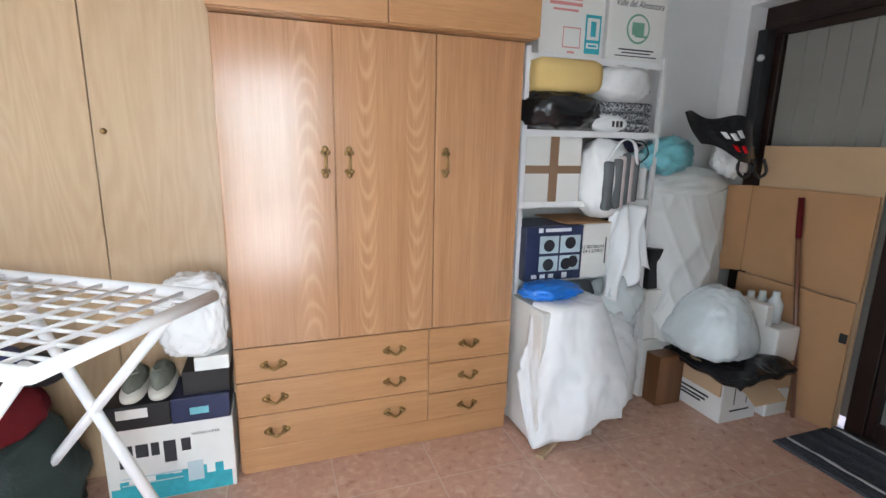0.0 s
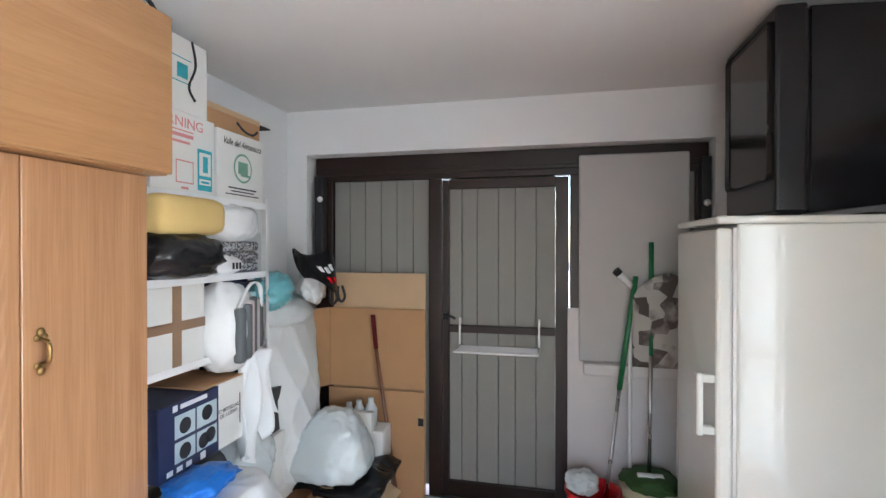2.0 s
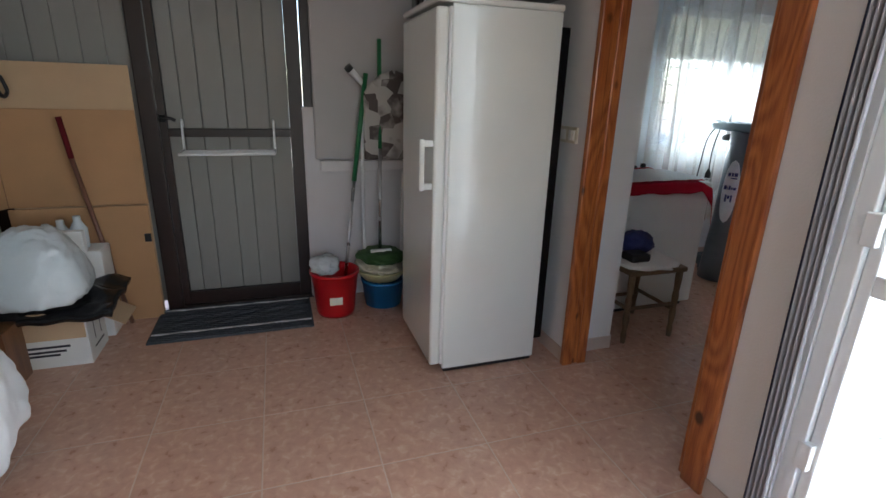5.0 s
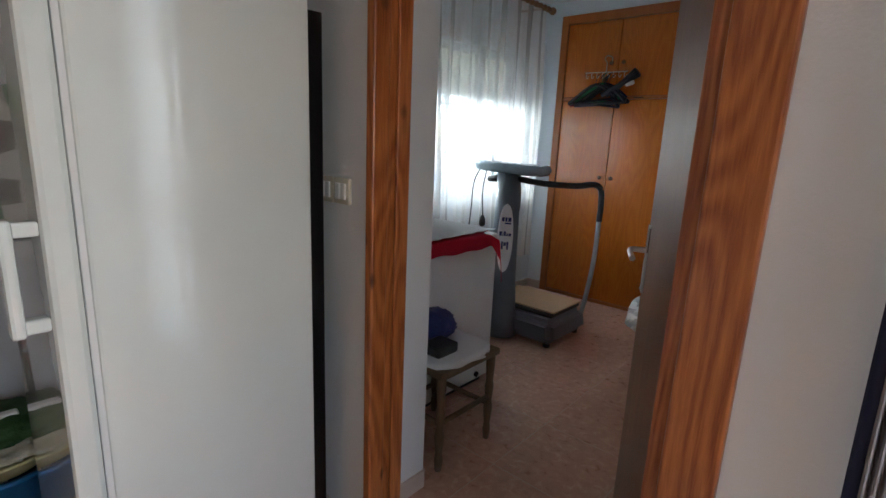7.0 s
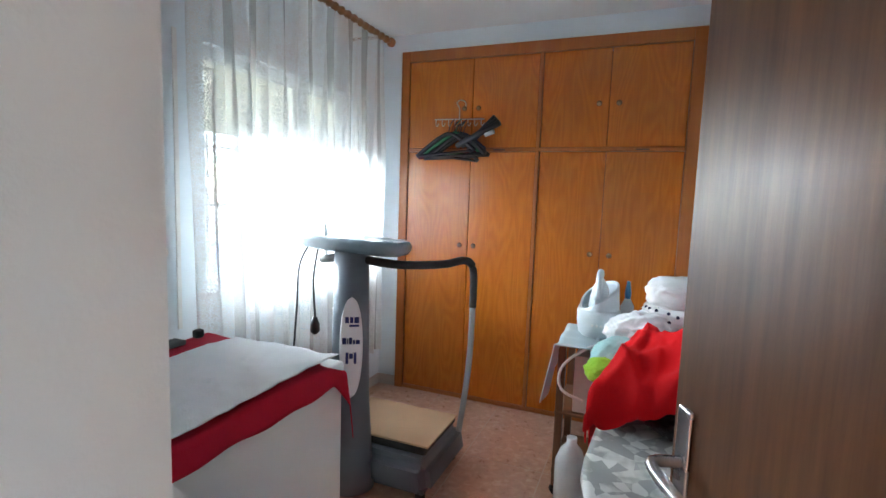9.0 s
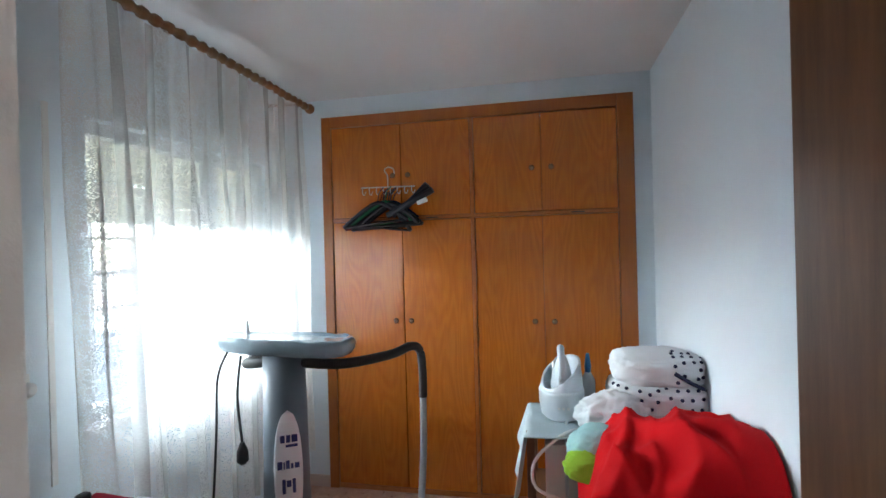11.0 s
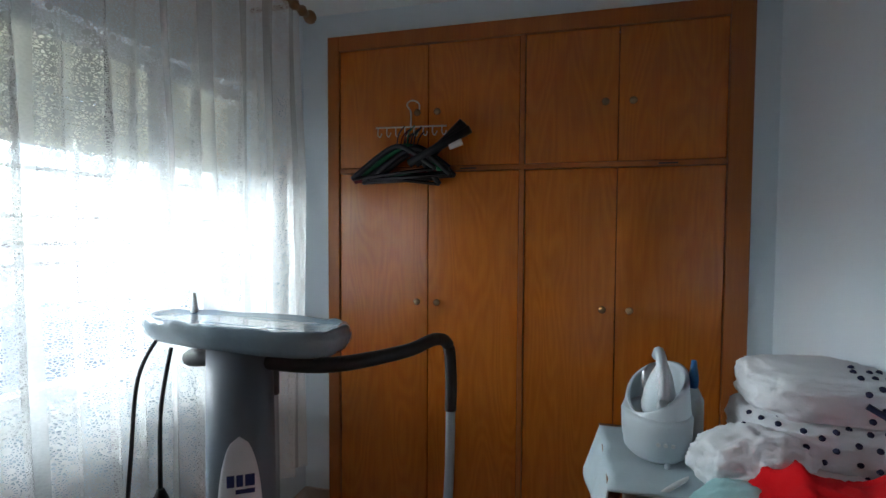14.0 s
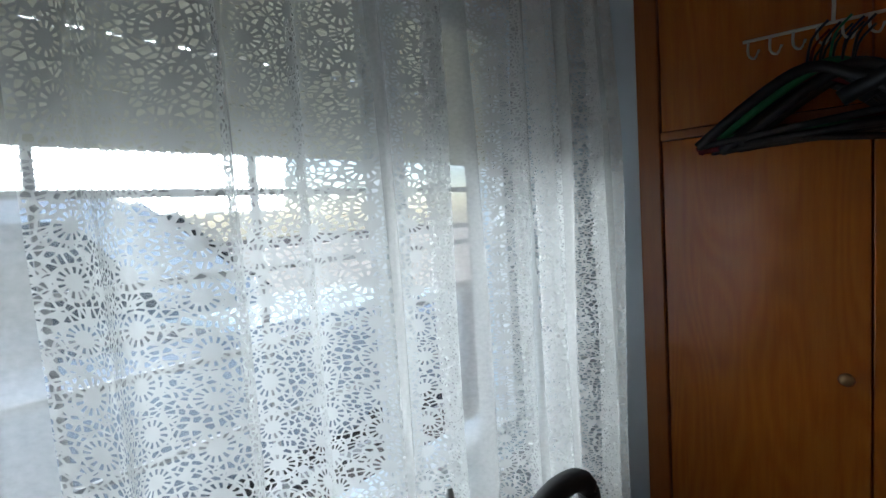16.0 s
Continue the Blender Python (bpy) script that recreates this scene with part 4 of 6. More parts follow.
bx("flap", (1.65, 1.93, 2.72, 3.05, 1.077, 1.082), CARD, bo, "brown open flap", bevel=0)
t = thing("white_shirt", (2.05, 2.78, 0.8), "white cotton shirt hanging out of the shelf", "cloth")
bm = bmesh.new()
sheet(bm, lambda u, v: (1.92 + 0.24 * u + 0.05 * v * (u - 0.3), 2.745 - 0.035 * math.sin(u * 17 + 3 * v) - 0.02 * math.sin(u * 9 - 5 * v) - 0.03 * v, 1.13 - 0.50 * v * (0.85 + 0.2 * math.sin(u * 5)) + 0.04 * math.sin(u * 3)), 40, 24)
part("shirt", bm, SHEET, t, thick=0.006)
t = thing("black_clothes", (2.1, 2.93, 0.787), "black clothes stuffed on the shelf behind the shirt", "cloth")
bm = bmesh.new()
lump(bm, (2.08, 2.93, 0.95), (0.16, 0.11, 0.18), 0.15, 15, 0.788, power=0.8)
part("clothes", bm, BBAG, t)
t = thing("clear_plastic_bag", (2.05, 2.82, 0.42), "crumpled clear plastic bag on the lowest shelf", "bag")
bm = bmesh.new()
lump(bm, (2.06, 2.80, 0.60), (0.15, 0.12, 0.17), 0.22, 16, 0.422)
part("bag", bm, PBAG, t)
t = thing("grey_backpack", (1.85, 2.85, 0.42), "dark grey backpack on the lowest shelf", "bag")
bm = bmesh.new()
lump(bm, (1.82, 2.88, 0.58), (0.13, 0.12, 0.17), 0.1, 17, 0.422, power=0.8)
part("body", bm, GREYCLOTH, t)

# ---- sheet-covered crate in front of the wardrobe end ----
cr = thing("covered_crate", (1.58, 2.6, 0), "white crate with a white cotton sheet thrown over it", "crate")
bx("crate", (1.385, 1.72, 2.46, 2.785, 0.02, 0.71), WCARD, cr, bevel=0.006)
bm = bmesh.new()


def drape(u, v):
    ang = -2.95 + 3.7 * u
    c, s = math.cos(ang), math.sin(ang)
    k = 1 / (abs(c) ** 4 + abs(s) ** 4) ** 0.25
    top = min(1.0, v / 0.22)
    drop = max(0.0, v - 0.22) / 0.78
    fold = (0.013 * math.sin(u * 30 + 3.2 * v) + 0.016 * math.sin(u * 13 - 5 * v) + 0.05 * noise.noise((u * 6, v * 4, 2.2)) + 0.03 * abs(noise.noise((u * 15, v * 9, 5.1)))) * (0.15 + drop)
    bulge = 0.11 * math.sin(min(1, drop * 1.25) * math.pi * 0.62) * (max(0, 0.35 + 0.65 * c) + 0.45 * max(0, -s)) + 0.03 * drop
    r = k * top
    x = 1.575 + c * (0.175 * r + bulge + fold)
    y = 2.615 + s * (0.175 * r + 0.6 * bulge + fold)
    z = 0.735 - 0.70 * drop * min(1.0, 0.7 + 2.0 * u) * (0.92 + 0.10 * math.sin(u * 8 + 0.4) + 0.03 * math.sin(u * 23)) + 0.010 * noise.noise((u * 9, v * 9, 1))
    return (x, y, max(0.012, z))


sheet(bm, drape, 80, 40)
part("sheet", bm, SHEET, cr, thick=0.006)
t = thing("blue_bag", (1.5, 2.62, 0.735), "crumpled bright blue plastic bag on the crate", "bag")
bm = bmesh.new()
lump(bm, (1.52, 2.62, 0.768), (0.15, 0.10, 0.045), 0.25, 21, 0.737)
part("bag", bm, BLUEBAG, t)
t = thing("white_bedding", (1.85, 2.70, 0), "bundle of white bedding on the floor beside the crate", "cloth")
bm = bmesh.new()
lump(bm, (1.90, 2.66, 0.28), (0.19, 0.12, 0.30), 0.16, 22, 0.004, power=0.8)
part("bedding", bm, SHEET, t)
t = thing("plank", (1.5, 2.5, 0), "short pale wooden plank on the floor", "plank")
bx("plank", (1.36, 1.56, 2.43, 2.47, 0.0, 0.02), PALE, t, bevel=0.002, turn=35)

# ---- corner heap ----
for i, (d, txt) in enumerate((((2.25, 2.46, 2.74, 3.0, 0.0, 0.36), "standing white bottle carton with a red arrow"), ((2.25, 2.45, 2.76, 3.0, 0.362, 0.66), "white carton stacked on another"), ((2.265, 2.45, 2.78, 3.0, 0.662, 0.90), "black shoe box in the stack"))):
    c = carton("bottle_carton" if i < 2 else "shoe_box", d, WCARD if i < 2 else BLACK, txt)
    if i < 2:
        bars(c, [(2.36, 2.366, d[4] + 0.06, d[4] + 0.24)], d[2], INK if i else RED, "arrow")
sk = thing("white_sack", (2.6, 2.9, 0), "large white woven sack draped over stacked cartons", "sack")
bm = bmesh.new()


def sack(u, v):
    a = -3.0 + 2.7 * u
    tilt = u * 11 + v * 5 + 2.5 * noise.noise((u * 3, v * 3, 4))
    crease = 0.030 * (1 - abs(math.sin(tilt))) ** 2 + 0.020 * (1 - abs(math.sin(u * 17 - v * 8))) ** 3 + 0.03 * noise.noise((u * 5, v * 5, 7))
    w = 0.32 + 0.05 * math.sin(v * 2.4) + crease * (0.4 + 0.6 * v)
    return (2.60 - 0.07 * v + math.cos(a) * w * (1.0 - 0.30 * v), 2.95 + math.sin(a) * w * 0.66 * (0.75 + 0.50 * v), 1.27 - 0.92 * v + 0.05 * math.sin(a) * (1 - v))


sheet(bm, sack, 90, 70)
part("sack_front", bm, SACK, sk, thick=0.008)
bm = bmesh.new()
lump(bm, (2.56, 2.93, 1.25), (0.32, 0.15, 0.11), 0.16, 31)
part("sack_top", bm, SACK, sk)
bx("filling", (2.47, 2.82, 2.85, 3.09, 0.0, 1.2), GREYCLOTH, sk, "dark filling under the sack", bevel=0.02)
t = thing("turquoise_bag", (2.4, 2.85, 1.36), "turquoise plastic bag on the white sack", "bag")
bm = bmesh.new()
lump(bm, (2.36, 2.84, 1.43), (0.16, 0.10, 0.10), 0.25, 32)
part("bag", bm, TEALBAG, t)
t = thing("black_carrier_bag", (2.7, 2.8, 1.4), "black shopping bag with white and red print and two handles", "bag")


def carrier(u, v):
    return (2.28 + 0.46 * u + 0.15 * v, 2.67 + 0.045 * math.sin(u * 6 + v * 2) - 0.03 * v, 1.655 - 0.03 * u - (0.16 + 0.14 * u) * v + 0.015 * math.sin(u * 11))


bm = bmesh.new()
sheet(bm, carrier, 30, 16)
part("bag", bm, BBAG, t, thick=0.008)
for x0 in (2.68, 2.80):
    bm = bmesh.new()
    tube(bm, spline([(x0, 2.645, 1.42), (x0 - 0.02, 2.635, 1.36), (x0 + 0.03, 2.635, 1.32), (x0 + 0.08, 2.635, 1.35), (x0 + 0.06, 2.645, 1.42)], 4), 0.009)
    part("handle", bm, BLACK, t)
for u0, v0, mm in ((0.42, 0.30, SHEET), (0.50, 0.34, SHEET), (0.58, 0.30, SHEET), (0.44, 0.60, RED), (0.54, 0.62, RED)):
    bm = bmesh.new()
    sheet(bm, lambda u, v: Vector(carrier(u0 + 0.055 * u, v0 + 0.16 * v)) + Vector((0, -0.010, 0)), 3, 3)
    part("printed_mark", bm, mm, t, thick=0.002)
t = thing("white_bag", (2.85, 2.85, 1.35), "thin white plastic bag behind the black carrier", "bag")
bm = bmesh.new()
lump(bm, (2.84, 2.84, 1.44), (0.12, 0.08, 0.13), 0.25, 33)
part("bag", bm, WBAG, t)

oc = thing("open_carton", (2.62, 2.57, 0), "open white carton with brown flaps on the floor", "cardboard box")
bx("box_body", (2.472, 2.736, 2.366, 2.774, 0.0, 0.30), WCARD, oc, bevel=0.004)
bx("flap", (2.455, 2.468, 2.37, 2.77, 0.16, 0.305), CARD2, oc, "folded brown flap", bevel=0.002)
bm = bmesh.new()
vs = box(bm, 2.50, 2.72, 2.20, 2.365, 0.29, 0.296)
for v in vs:
    if v.co.y < 2.3:
        v.co.z -= 0.10
part("flap", bm, CARD2, oc, "folded brown flap")
for y0, y1, z in ((2.45, 2.70, 0.11), (2.47, 2.68, 0.085), (2.50, 2.65, 0.065)):
    bx("print_bar", (2.4705, 2.472, y0, y1, z, z + 0.012), INK, oc, bevel=0)
bars(oc, [(2.56, 2.566, 0.10, 0.22), (2.65, 2.656, 0.10, 0.22), (2.54, 2.68, 0.06, 0.07)], 2.366, INK)
t = thing("black_folder", (2.6, 2.55, 0.3), "floppy black bags lying across the open carton", "bag")
bm = bmesh.new()
sheet(bm, lambda u, v: (2.40 + 0.40 * v, 2.22 + 0.60 * u, 0.345 + 0.03 * math.sin(u * 9) * v + 0.03 * noise.noise((u * 6, v * 5, 3)) - 0.05 * (1 - v) ** 3), 30, 20)
part("bag", bm, BBAG, t, thick=0.03)
t = thing("grey_plastic_bag", (2.55, 2.58, 0.37), "full translucent grey plastic bag on the black bags", "bag")
bm = bmesh.new()
lump(bm, (2.55, 2.60, 0.50), (0.21, 0.27, 0.215), 0.07, 41, 0.365, freq=1.6, sub=5, power=0.7)
for v in bm.verts:
    k = max(0.0, min(1.0, (v.co.z - 0.42) / 0.28))
    v.co.y += (2.48 - v.co.y) * 0.45 * k
    v.co.x += (2.58 - v.co.x) * 0.40 * k
    v.co += Vector((0.010, 0.008, 0.010)) * noise.noise(v.co * 17) + Vector((0.004, 0.006, 0.006)) * abs(noise.noise(v.co * 38))
part("bag", bm, PBAG, t)
t = thing("brown_case", (2.35, 2.68, 0), "dark brown wooden case standing behind the carton", "case")
bx("case", (2.27, 2.45, 2.62, 2.73, 0, 0.30), SAPELE, t)
t = thing("plastic_drawer_box", (2.86, 2.55, 0), "stack of translucent white boxes with bottles on top", "box")
for z0, z1, mm in ((0, 0.16, WCARD), (0.162, 0.32, CARD2), (0.322, 0.52, WCARD)):
    bx("box", (2.78, 2.95, 2.34, 2.66, z0, z1), mm, t, bevel=0.008)
bx("lid_flap", (2.75, 2.80, 2.40, 2.60, 0.52, 0.64), WCARD, t, bevel=0.004)
for y, z in ((2.60, -0.03), (2.53, -0.01), (2.45, 0.01)):
    bm = bmesh.new()
    lathe(bm, 2.87, y, [(0.04, 0.522), (0.042, 0.62 + z), (0.02, 0.66 + z), (0.018, 0.69 + z)], 14)
    part("bottle", bm, PBAG, t)

# cardboard sheets against the garden door
t = thing("cardboard_sheet", (3.05, 2.45, 0), "large pale cardboard sheet leaning on the door", "cardboard")
bx("sheet", (3.04, 3.05, 2.13, 2.79, 0, 1.495), CARD2, t, bevel=0.002)
t = thing("opened_carton", (3.0, 2.45, 0), "opened brown carton flattened against the door", "cardboard")
bx("panel", (3.005, 3.015, 2.125, 2.80, 0.725, 1.258), CARD, t, bevel=0.002)
bx("panel", (2.985, 2.995, 2.125, 2.80, 0, 0.72), CARD, t, bevel=0.002)
bx("side_panel", (2.70, 3.005, 2.80, 2.808, 0.725, 1.258), CARD, t, bevel=0.002, turn=-28, about=(3.005, 2.80, 0))
bx("black_clip", (2.975, 2.985, 2.13, 2.165, 0.50, 0.55), BLACK, t)
t = thing("broom_stick", (2.95, 2.3, 0), "reddish wooden stick with a worn grip leaning on the cardboard", "stick")
bm = bmesh.new()
tube(bm, [(2.945, 2.295, 0), (2.965, 2.45, 1.0)], 0.013)
part("stick", bm, STICKW, t)
bm = bmesh.new()
tube(bm, [(2.965, 2.45, 1.0), (2.97, 2.475, 1.22)], 0.015)
part("grip", bm, MAROON, t)

# ---- doormat: woven strips ----
mt = thing("doormat", (2.84, 1.7, 0), "grey striped rag rug with white lines before the door", "rug")
bx("backing", (2.60, 3.07, 1.235, 2.155, 0.0, 0.012), MAT, mt, bevel=0.005)
for k in range(22):
    x = 2.612 + k * 0.0207
    bm = bmesh.new()
    pts = [(x + 0.002 * math.sin(i * 1.3 + k), 1.245 + i * 0.0562, 0.012 + 0.002 * math.sin(i * 2.1 + k * 1.7)) for i in range(17)]
    tube(bm, pts, 0.0098, 6, flat=0.7)
    part("rug_strip", bm, MATW if k in (4, 20) else MAT, mt)

# ---- buckets, mop, brooms, ironing board behind the fridge ----
bk = thing("red_bucket", (2.79, 1.08, 0), "red plastic bucket with a paper label", "bucket")
bm = bmesh.new()
lathe(bm, 2.80, 1.08, [(0.115, 0.0), (0.122, 0.02), (0.148, 0.27), (0.158, 0.275), (0.158, 0.295), (0.146, 0.295), (0.135, 0.25), (0.11, 0.06)], 32)
part("bucket", bm, REDP, bk)
bx("label", (2.664, 2.668, 1.05, 1.13, 0.10, 0.15), PAPER, bk, bevel=0)
bm = bmesh.new()
lump(bm, (2.80, 1.14, 0.33), (0.10, 0.09, 0.06), 0.25, 51)
part("rag", bm, PBAG, bk, "crumpled grey rag")
mp = thing("mop", (2.80, 1.05, 0.06), "mop with a green and steel handle standing in the bucket", "mop")
bm = bmesh.new()
tube(bm, [(2.80, 1.03, 0.08), (2.87, 0.93, 0.85)], 0.011)
part("steel_pole", bm, CHROME, mp)
bm = bmesh.new()
tube(bm, [(2.87, 0.93, 0.85), (2.945, 0.83, 1.50)], 0.0155)
part("green_grip", bm, GREENP, mp)
bl = thing("blue_bucket", (2.86, 0.74, 0), "blue bucket holding a pale yellow basin and mop cloth", "bucket")
bm = bmesh.new()
lathe(bm, 2.87, 0.75, [(0.12, 0.0), (0.145, 0.17), (0.15, 0.17), (0.15, 0.185), (0.13, 0.185), (0.11, 0.03)], 28)
part("bucket", bm, BLUEP, bl)
bm = bmesh.new()
lathe(bm, 2.87, 0.76, [(0.12, 0.187), (0.175, 0.25), (0.18, 0.255), (0.17, 0.262), (0.12, 0.20)], 28)
part("basin", bm, YELP, bl)
bm = bmesh.new()
lump(bm, (2.86, 0.77, 0.285), (0.17, 0.16, 0.035), 0.3, 52)
part("mop_cloth", bm, CREAM, bl)
bm = bmesh.new()
lump(bm, (2.86, 0.76, 0.345), (0.15, 0.15, 0.05), 0.2, 53)
part("brush", bm, DKGREEN, bl, "dark green brush head")
br = thing("broom", (2.86, 0.76, 0.35), "broom with a steel and dark green handle", "broom")
bm = bmesh.new()
tube(bm, [(2.86, 0.77, 0.37), (2.90, 0.755, 1.05)], 0.011)
part("pole", bm, CHROME, br)
bm = bmesh.new()
tube(bm, [(2.90, 0.755, 1.05), (2.945, 0.745, 1.70)], 0.014)
part("grip", bm, GREENP, br)
bm = bmesh.new()
box(bm, 2.80, 2.84, 0.70, 0.84, 0.375, 0.40, 0.008)
part("collar", bm, SOCK, br)
ib = thing("folded_ironing_board", (2.97, 0.68, 0), "folded ironing board with a taupe patterned cover standing upright", "ironing board")
bm = bmesh.new()


def pad(u, v):
    w = 0.19 * min(1.0, 1.15 * math.sqrt(max(0.0, 1 - max(0, v - 0.55) ** 2 / 0.2026)))
    return (2.935 - 0.012 * math.sin(u * math.pi), 0.66 + (u - 0.5) * 2 * w, 0.98 + 0.52 * v)


sheet(bm, pad, 20, 24)
part("cover", bm, PATCH, ib, thick=0.03)
bm = bmesh.new()
tube(bm, spline([(2.95, 0.86, 0.30), (2.955, 0.86, 0.7), (2.955, 0.855, 1.2), (2.96, 0.83, 1.24)], 5), 0.011)
part("leg", bm, WHITEM, ib)
for y in (0.74, 0.58, 0.5):
    bm = bmesh.new()
    tube(bm, [(2.965, y + 0.02, 0.0), (2.985, y, 1.0)], 0.012)
    part("leg", bm, WHITEM, ib)
bm = bmesh.new()
tube(bm, [(2.93, 0.93, 1.52), (2.95, 0.84, 1.43)], [0.022, 0.017])
part("foot", bm, WHITEM, ib)
bm = bmesh.new()
tube(bm, [(2.925, 0.945, 1.535), (2.931, 0.925, 1.515)], 0.025)
part("rubber_cap", bm, RUBBER, ib)

# ---- clothes airer and boxes by the pale closet ----
N, E1, E2 = Vector((-0.245, 1.71, 1.0)), Vector((-0.85, 0.53, 0)), Vector((0.53, 0.85, 0))
ca = thing("clothes_airer", (-0.5, 2.1, 0), "white folding clothes airer with crossed legs", "drying rack")
bm = bmesh.new()
for a, b in ((N, N + E2 * 0.55), (N, N + E1 * 1.15), (N + E2 * 0.55, N + E2 * 0.55 + E1 * 1.15), (N + E1 * 1.15, N + E1 * 1.15 + E2 * 0.55)):
    tube(bm, [a, b], 0.019, 8)
part("rim", bm, WHITEM, ca)
for k in range(1, 11):
    bm = bmesh.new()
    tube(bm, [N + E1 * (0.10 * k) + Vector((0, 0, 0.004)), N + E1 * (0.10 * k) + E2 * 0.55 + Vector((0, 0, 0.004))], 0.0065, 6)
    part("rod", bm, WHITEM, ca)
for k in range(1, 8):
    bm = bmesh.new()
    tube(bm, [N + E2 * (0.068 * k), N + E2 * (0.068 * k) + E1 * 1.15], 0.0055, 6)
    part("rod", bm, WHITEM, ca)
for a, b in [(N + E2 * s + E1 * p, N + E2 * s + E1 * q) for s in (0.05, 0.50) for p, q in ((0.08, 0.98), (0.72, 0.10))]:
    bm = bmesh.new()
    tube(bm, [(a.x, a.y, 0.985), (b.x, b.y, 0.0)], 0.0185, 8)
    part("leg", bm, WHITEM, ca)

wb = carton("workwear_carton", (-0.45, 0.025, 2.64, 2.845, 0, 0.335), WCARD, "white printed workwear carton with a teal landscape on the floor")
for k, (x, w, tall) in enumerate(((-0.40, 0.05, -0.04), (-0.34, 0.045, 0), (-0.285, 0.03, 0), (-0.24, 0.045, -0.04), (-0.175, 0.035, 0))):
    bx("printed_mark", (x, x + w, 2.6378, 2.64, 0.205 + tall, 0.262), INK, wb, "dark rounded logo mark", bevel=0.001)
letters("print_text", "WORKWEAR", 0.018, on_y(-0.08, 2.6375, 0.275), INK, wb)
bm = bmesh.new()
for k in range(14):
    h = 0.075 + 0.05 * abs(math.sin(k * 1.7)) * (1 if k > 4 else 0.6)
    box(bm, -0.44 + k * 0.032, -0.44 + (k + 1) * 0.032, 2.6385, 2.6399, 0.004, h)
part("printed_landscape", bm, INKTEAL, wb)
bars(wb, [(-0.16, -0.10, 0.06, 0.15), (-0.40, -0.18, 0.085, 0.09), (-0.40, -0.18, 0.115, 0.12)], 2.6385, PALEBLUE)
s1 = carton("shoe_box", (-0.44, -0.20, 2.63, 2.84, 0.337, 0.44), BLACK, "black shoe box with a white label on the carton")
bars(s1, [(-0.39, -0.28, 0.385, 0.425)], 2.63, WCARD, "label")
s2 = carton("shoe_box", (-0.198, 0.02, 2.625, 2.84, 0.337, 0.445), DKBLUE, "dark grey shoe box with a blue tag")
bars(s2, [(-0.13, -0.06, 0.37, 0.40)], 2.625, TEALBAG, "tag")
carton("shoe_box", (-0.15, 0.025, 2.64, 2.84, 0.447, 0.55), BLACK, "black shoe box stacked on another")
carton("small_white_box", (-0.10, 0.03, 2.63, 2.82, 0.552, 0.61), WCARD, "small white box on the shoe boxes")


def shoe(x, y, z, turn):
    t = thing("canvas_shoe", (x, y, z), "olive canvas shoe with an off-white sole on the shoe box", "shoe", "pair of canvas shoes")
    bm = bmesh.new()
    lump(bm, (x, y, z + 0.03), (0.048, 0.13, 0.03), 0.0, 1, z + 0.001, power=0.8)
    part("sole", bm, SOLE, t)
    bm = bmesh.new()
    lump(bm, (x, y + 0.01, z + 0.07), (0.042, 0.12, 0.055), 0.06, 2, z + 0.03)
    for v in bm.verts:
        if v.co.y > y + 0.03:
            v.co.z = z + 0.04 + (v.co.z - z - 0.04) * 0.65
    part("upper", bm, SHOE, t)
    bm = bmesh.new()
    tube(bm, spline([(x - 0.025, y - 0.05, z + 0.118), (x, y - 0.09, z + 0.128), (x + 0.025, y - 0.05, z + 0.118), (x, y + 0.0, z + 0.122), (x - 0.025, y - 0.05, z + 0.118)], 4), 0.006)
    part("collar", bm, SHOE, t)


shoe(-0.335, 2.735, 0.441, 0)
shoe(-0.235, 2.735, 0.441, 0)
t = thing("white_shopping_bag", (-0.06, 2.72, 0.61), "crumpled white plastic shopping bag on the boxes", "bag")
bm = bmesh.new()
lump(bm, (-0.095, 2.71, 0.765), (0.125, 0.10, 0.165), 0.12, 61, 0.612, freq=1.7, sub=5, power=0.6)
part("bag", bm, WBAG, t)
t = thing("clothes_heap", (-0.9, 2.5, 0), "dark bags of red, blue and green clothes on the floor", "clothes")
for c, sz, mm, sd in (((-0.72, 2.55, 0.22), (0.22, 0.24, 0.30), DKCLOTH, 71), ((-0.85, 2.50, 0.55), (0.28, 0.22, 0.14), MAROON, 72), ((-1.2, 2.45, 0.3), (0.30, 0.28, 0.38), DKCLOTH, 73), ((-0.75, 2.55, 0.70), (0.14, 0.12, 0.06), INKBLUE, 74), ((-0.60, 2.60, 0.66), (0.12, 0.12, 0.06), BLACK, 75), ((-1.0, 2.55, 0.72), (0.16, 0.14, 0.07), NAVY, 76)):
    bm = bmesh.new()
    lump(bm, c, sz, 0.15, sd, 0.003)
    part("clothes", bm, mm, t)

# ---- doorway to the bedroom ----
dw = thing("door_frame", (1.38, -0.1, 0), "varnished knotty pine door frame", "door frame")
dw["kind"] = "structure"
bx("casing", (1.777, 1.81, -0.0755, -0.014, 0, 2.20), PINE, dw, bevel=0.006)
bx("lining", (1.788, 1.821, -0.158, -0.076, 0, 2.13), PINE, dw, bevel=0.004)
bx("stop", (1.776, 1.787, -0.158, -0.105, 0, 2.13), PINE, dw, bevel=0.005)
bx("casing", (0.835, 0.932, -0.04, -0.016, 0, 2.20), PINE, dw, bevel=0.006)
bx("lining", (0.901, 0.965, -0.16, -0.041, 0, 2.13), PINE, dw, bevel=0.004)
bx("casing_head", (0.933, 1.776, -0.04, -0.016, 2.12, 2.20), PINE, dw, bevel=0.006)
bx("lining_head", (0.966, 1.774, -0.15, -0.041, 2.13, 2.169), PINE, dw, bevel=0.004)
bd = thing("door_2", (0.975, -0.18, 0), "dark sapele flush door standing open into the bedroom", "door")
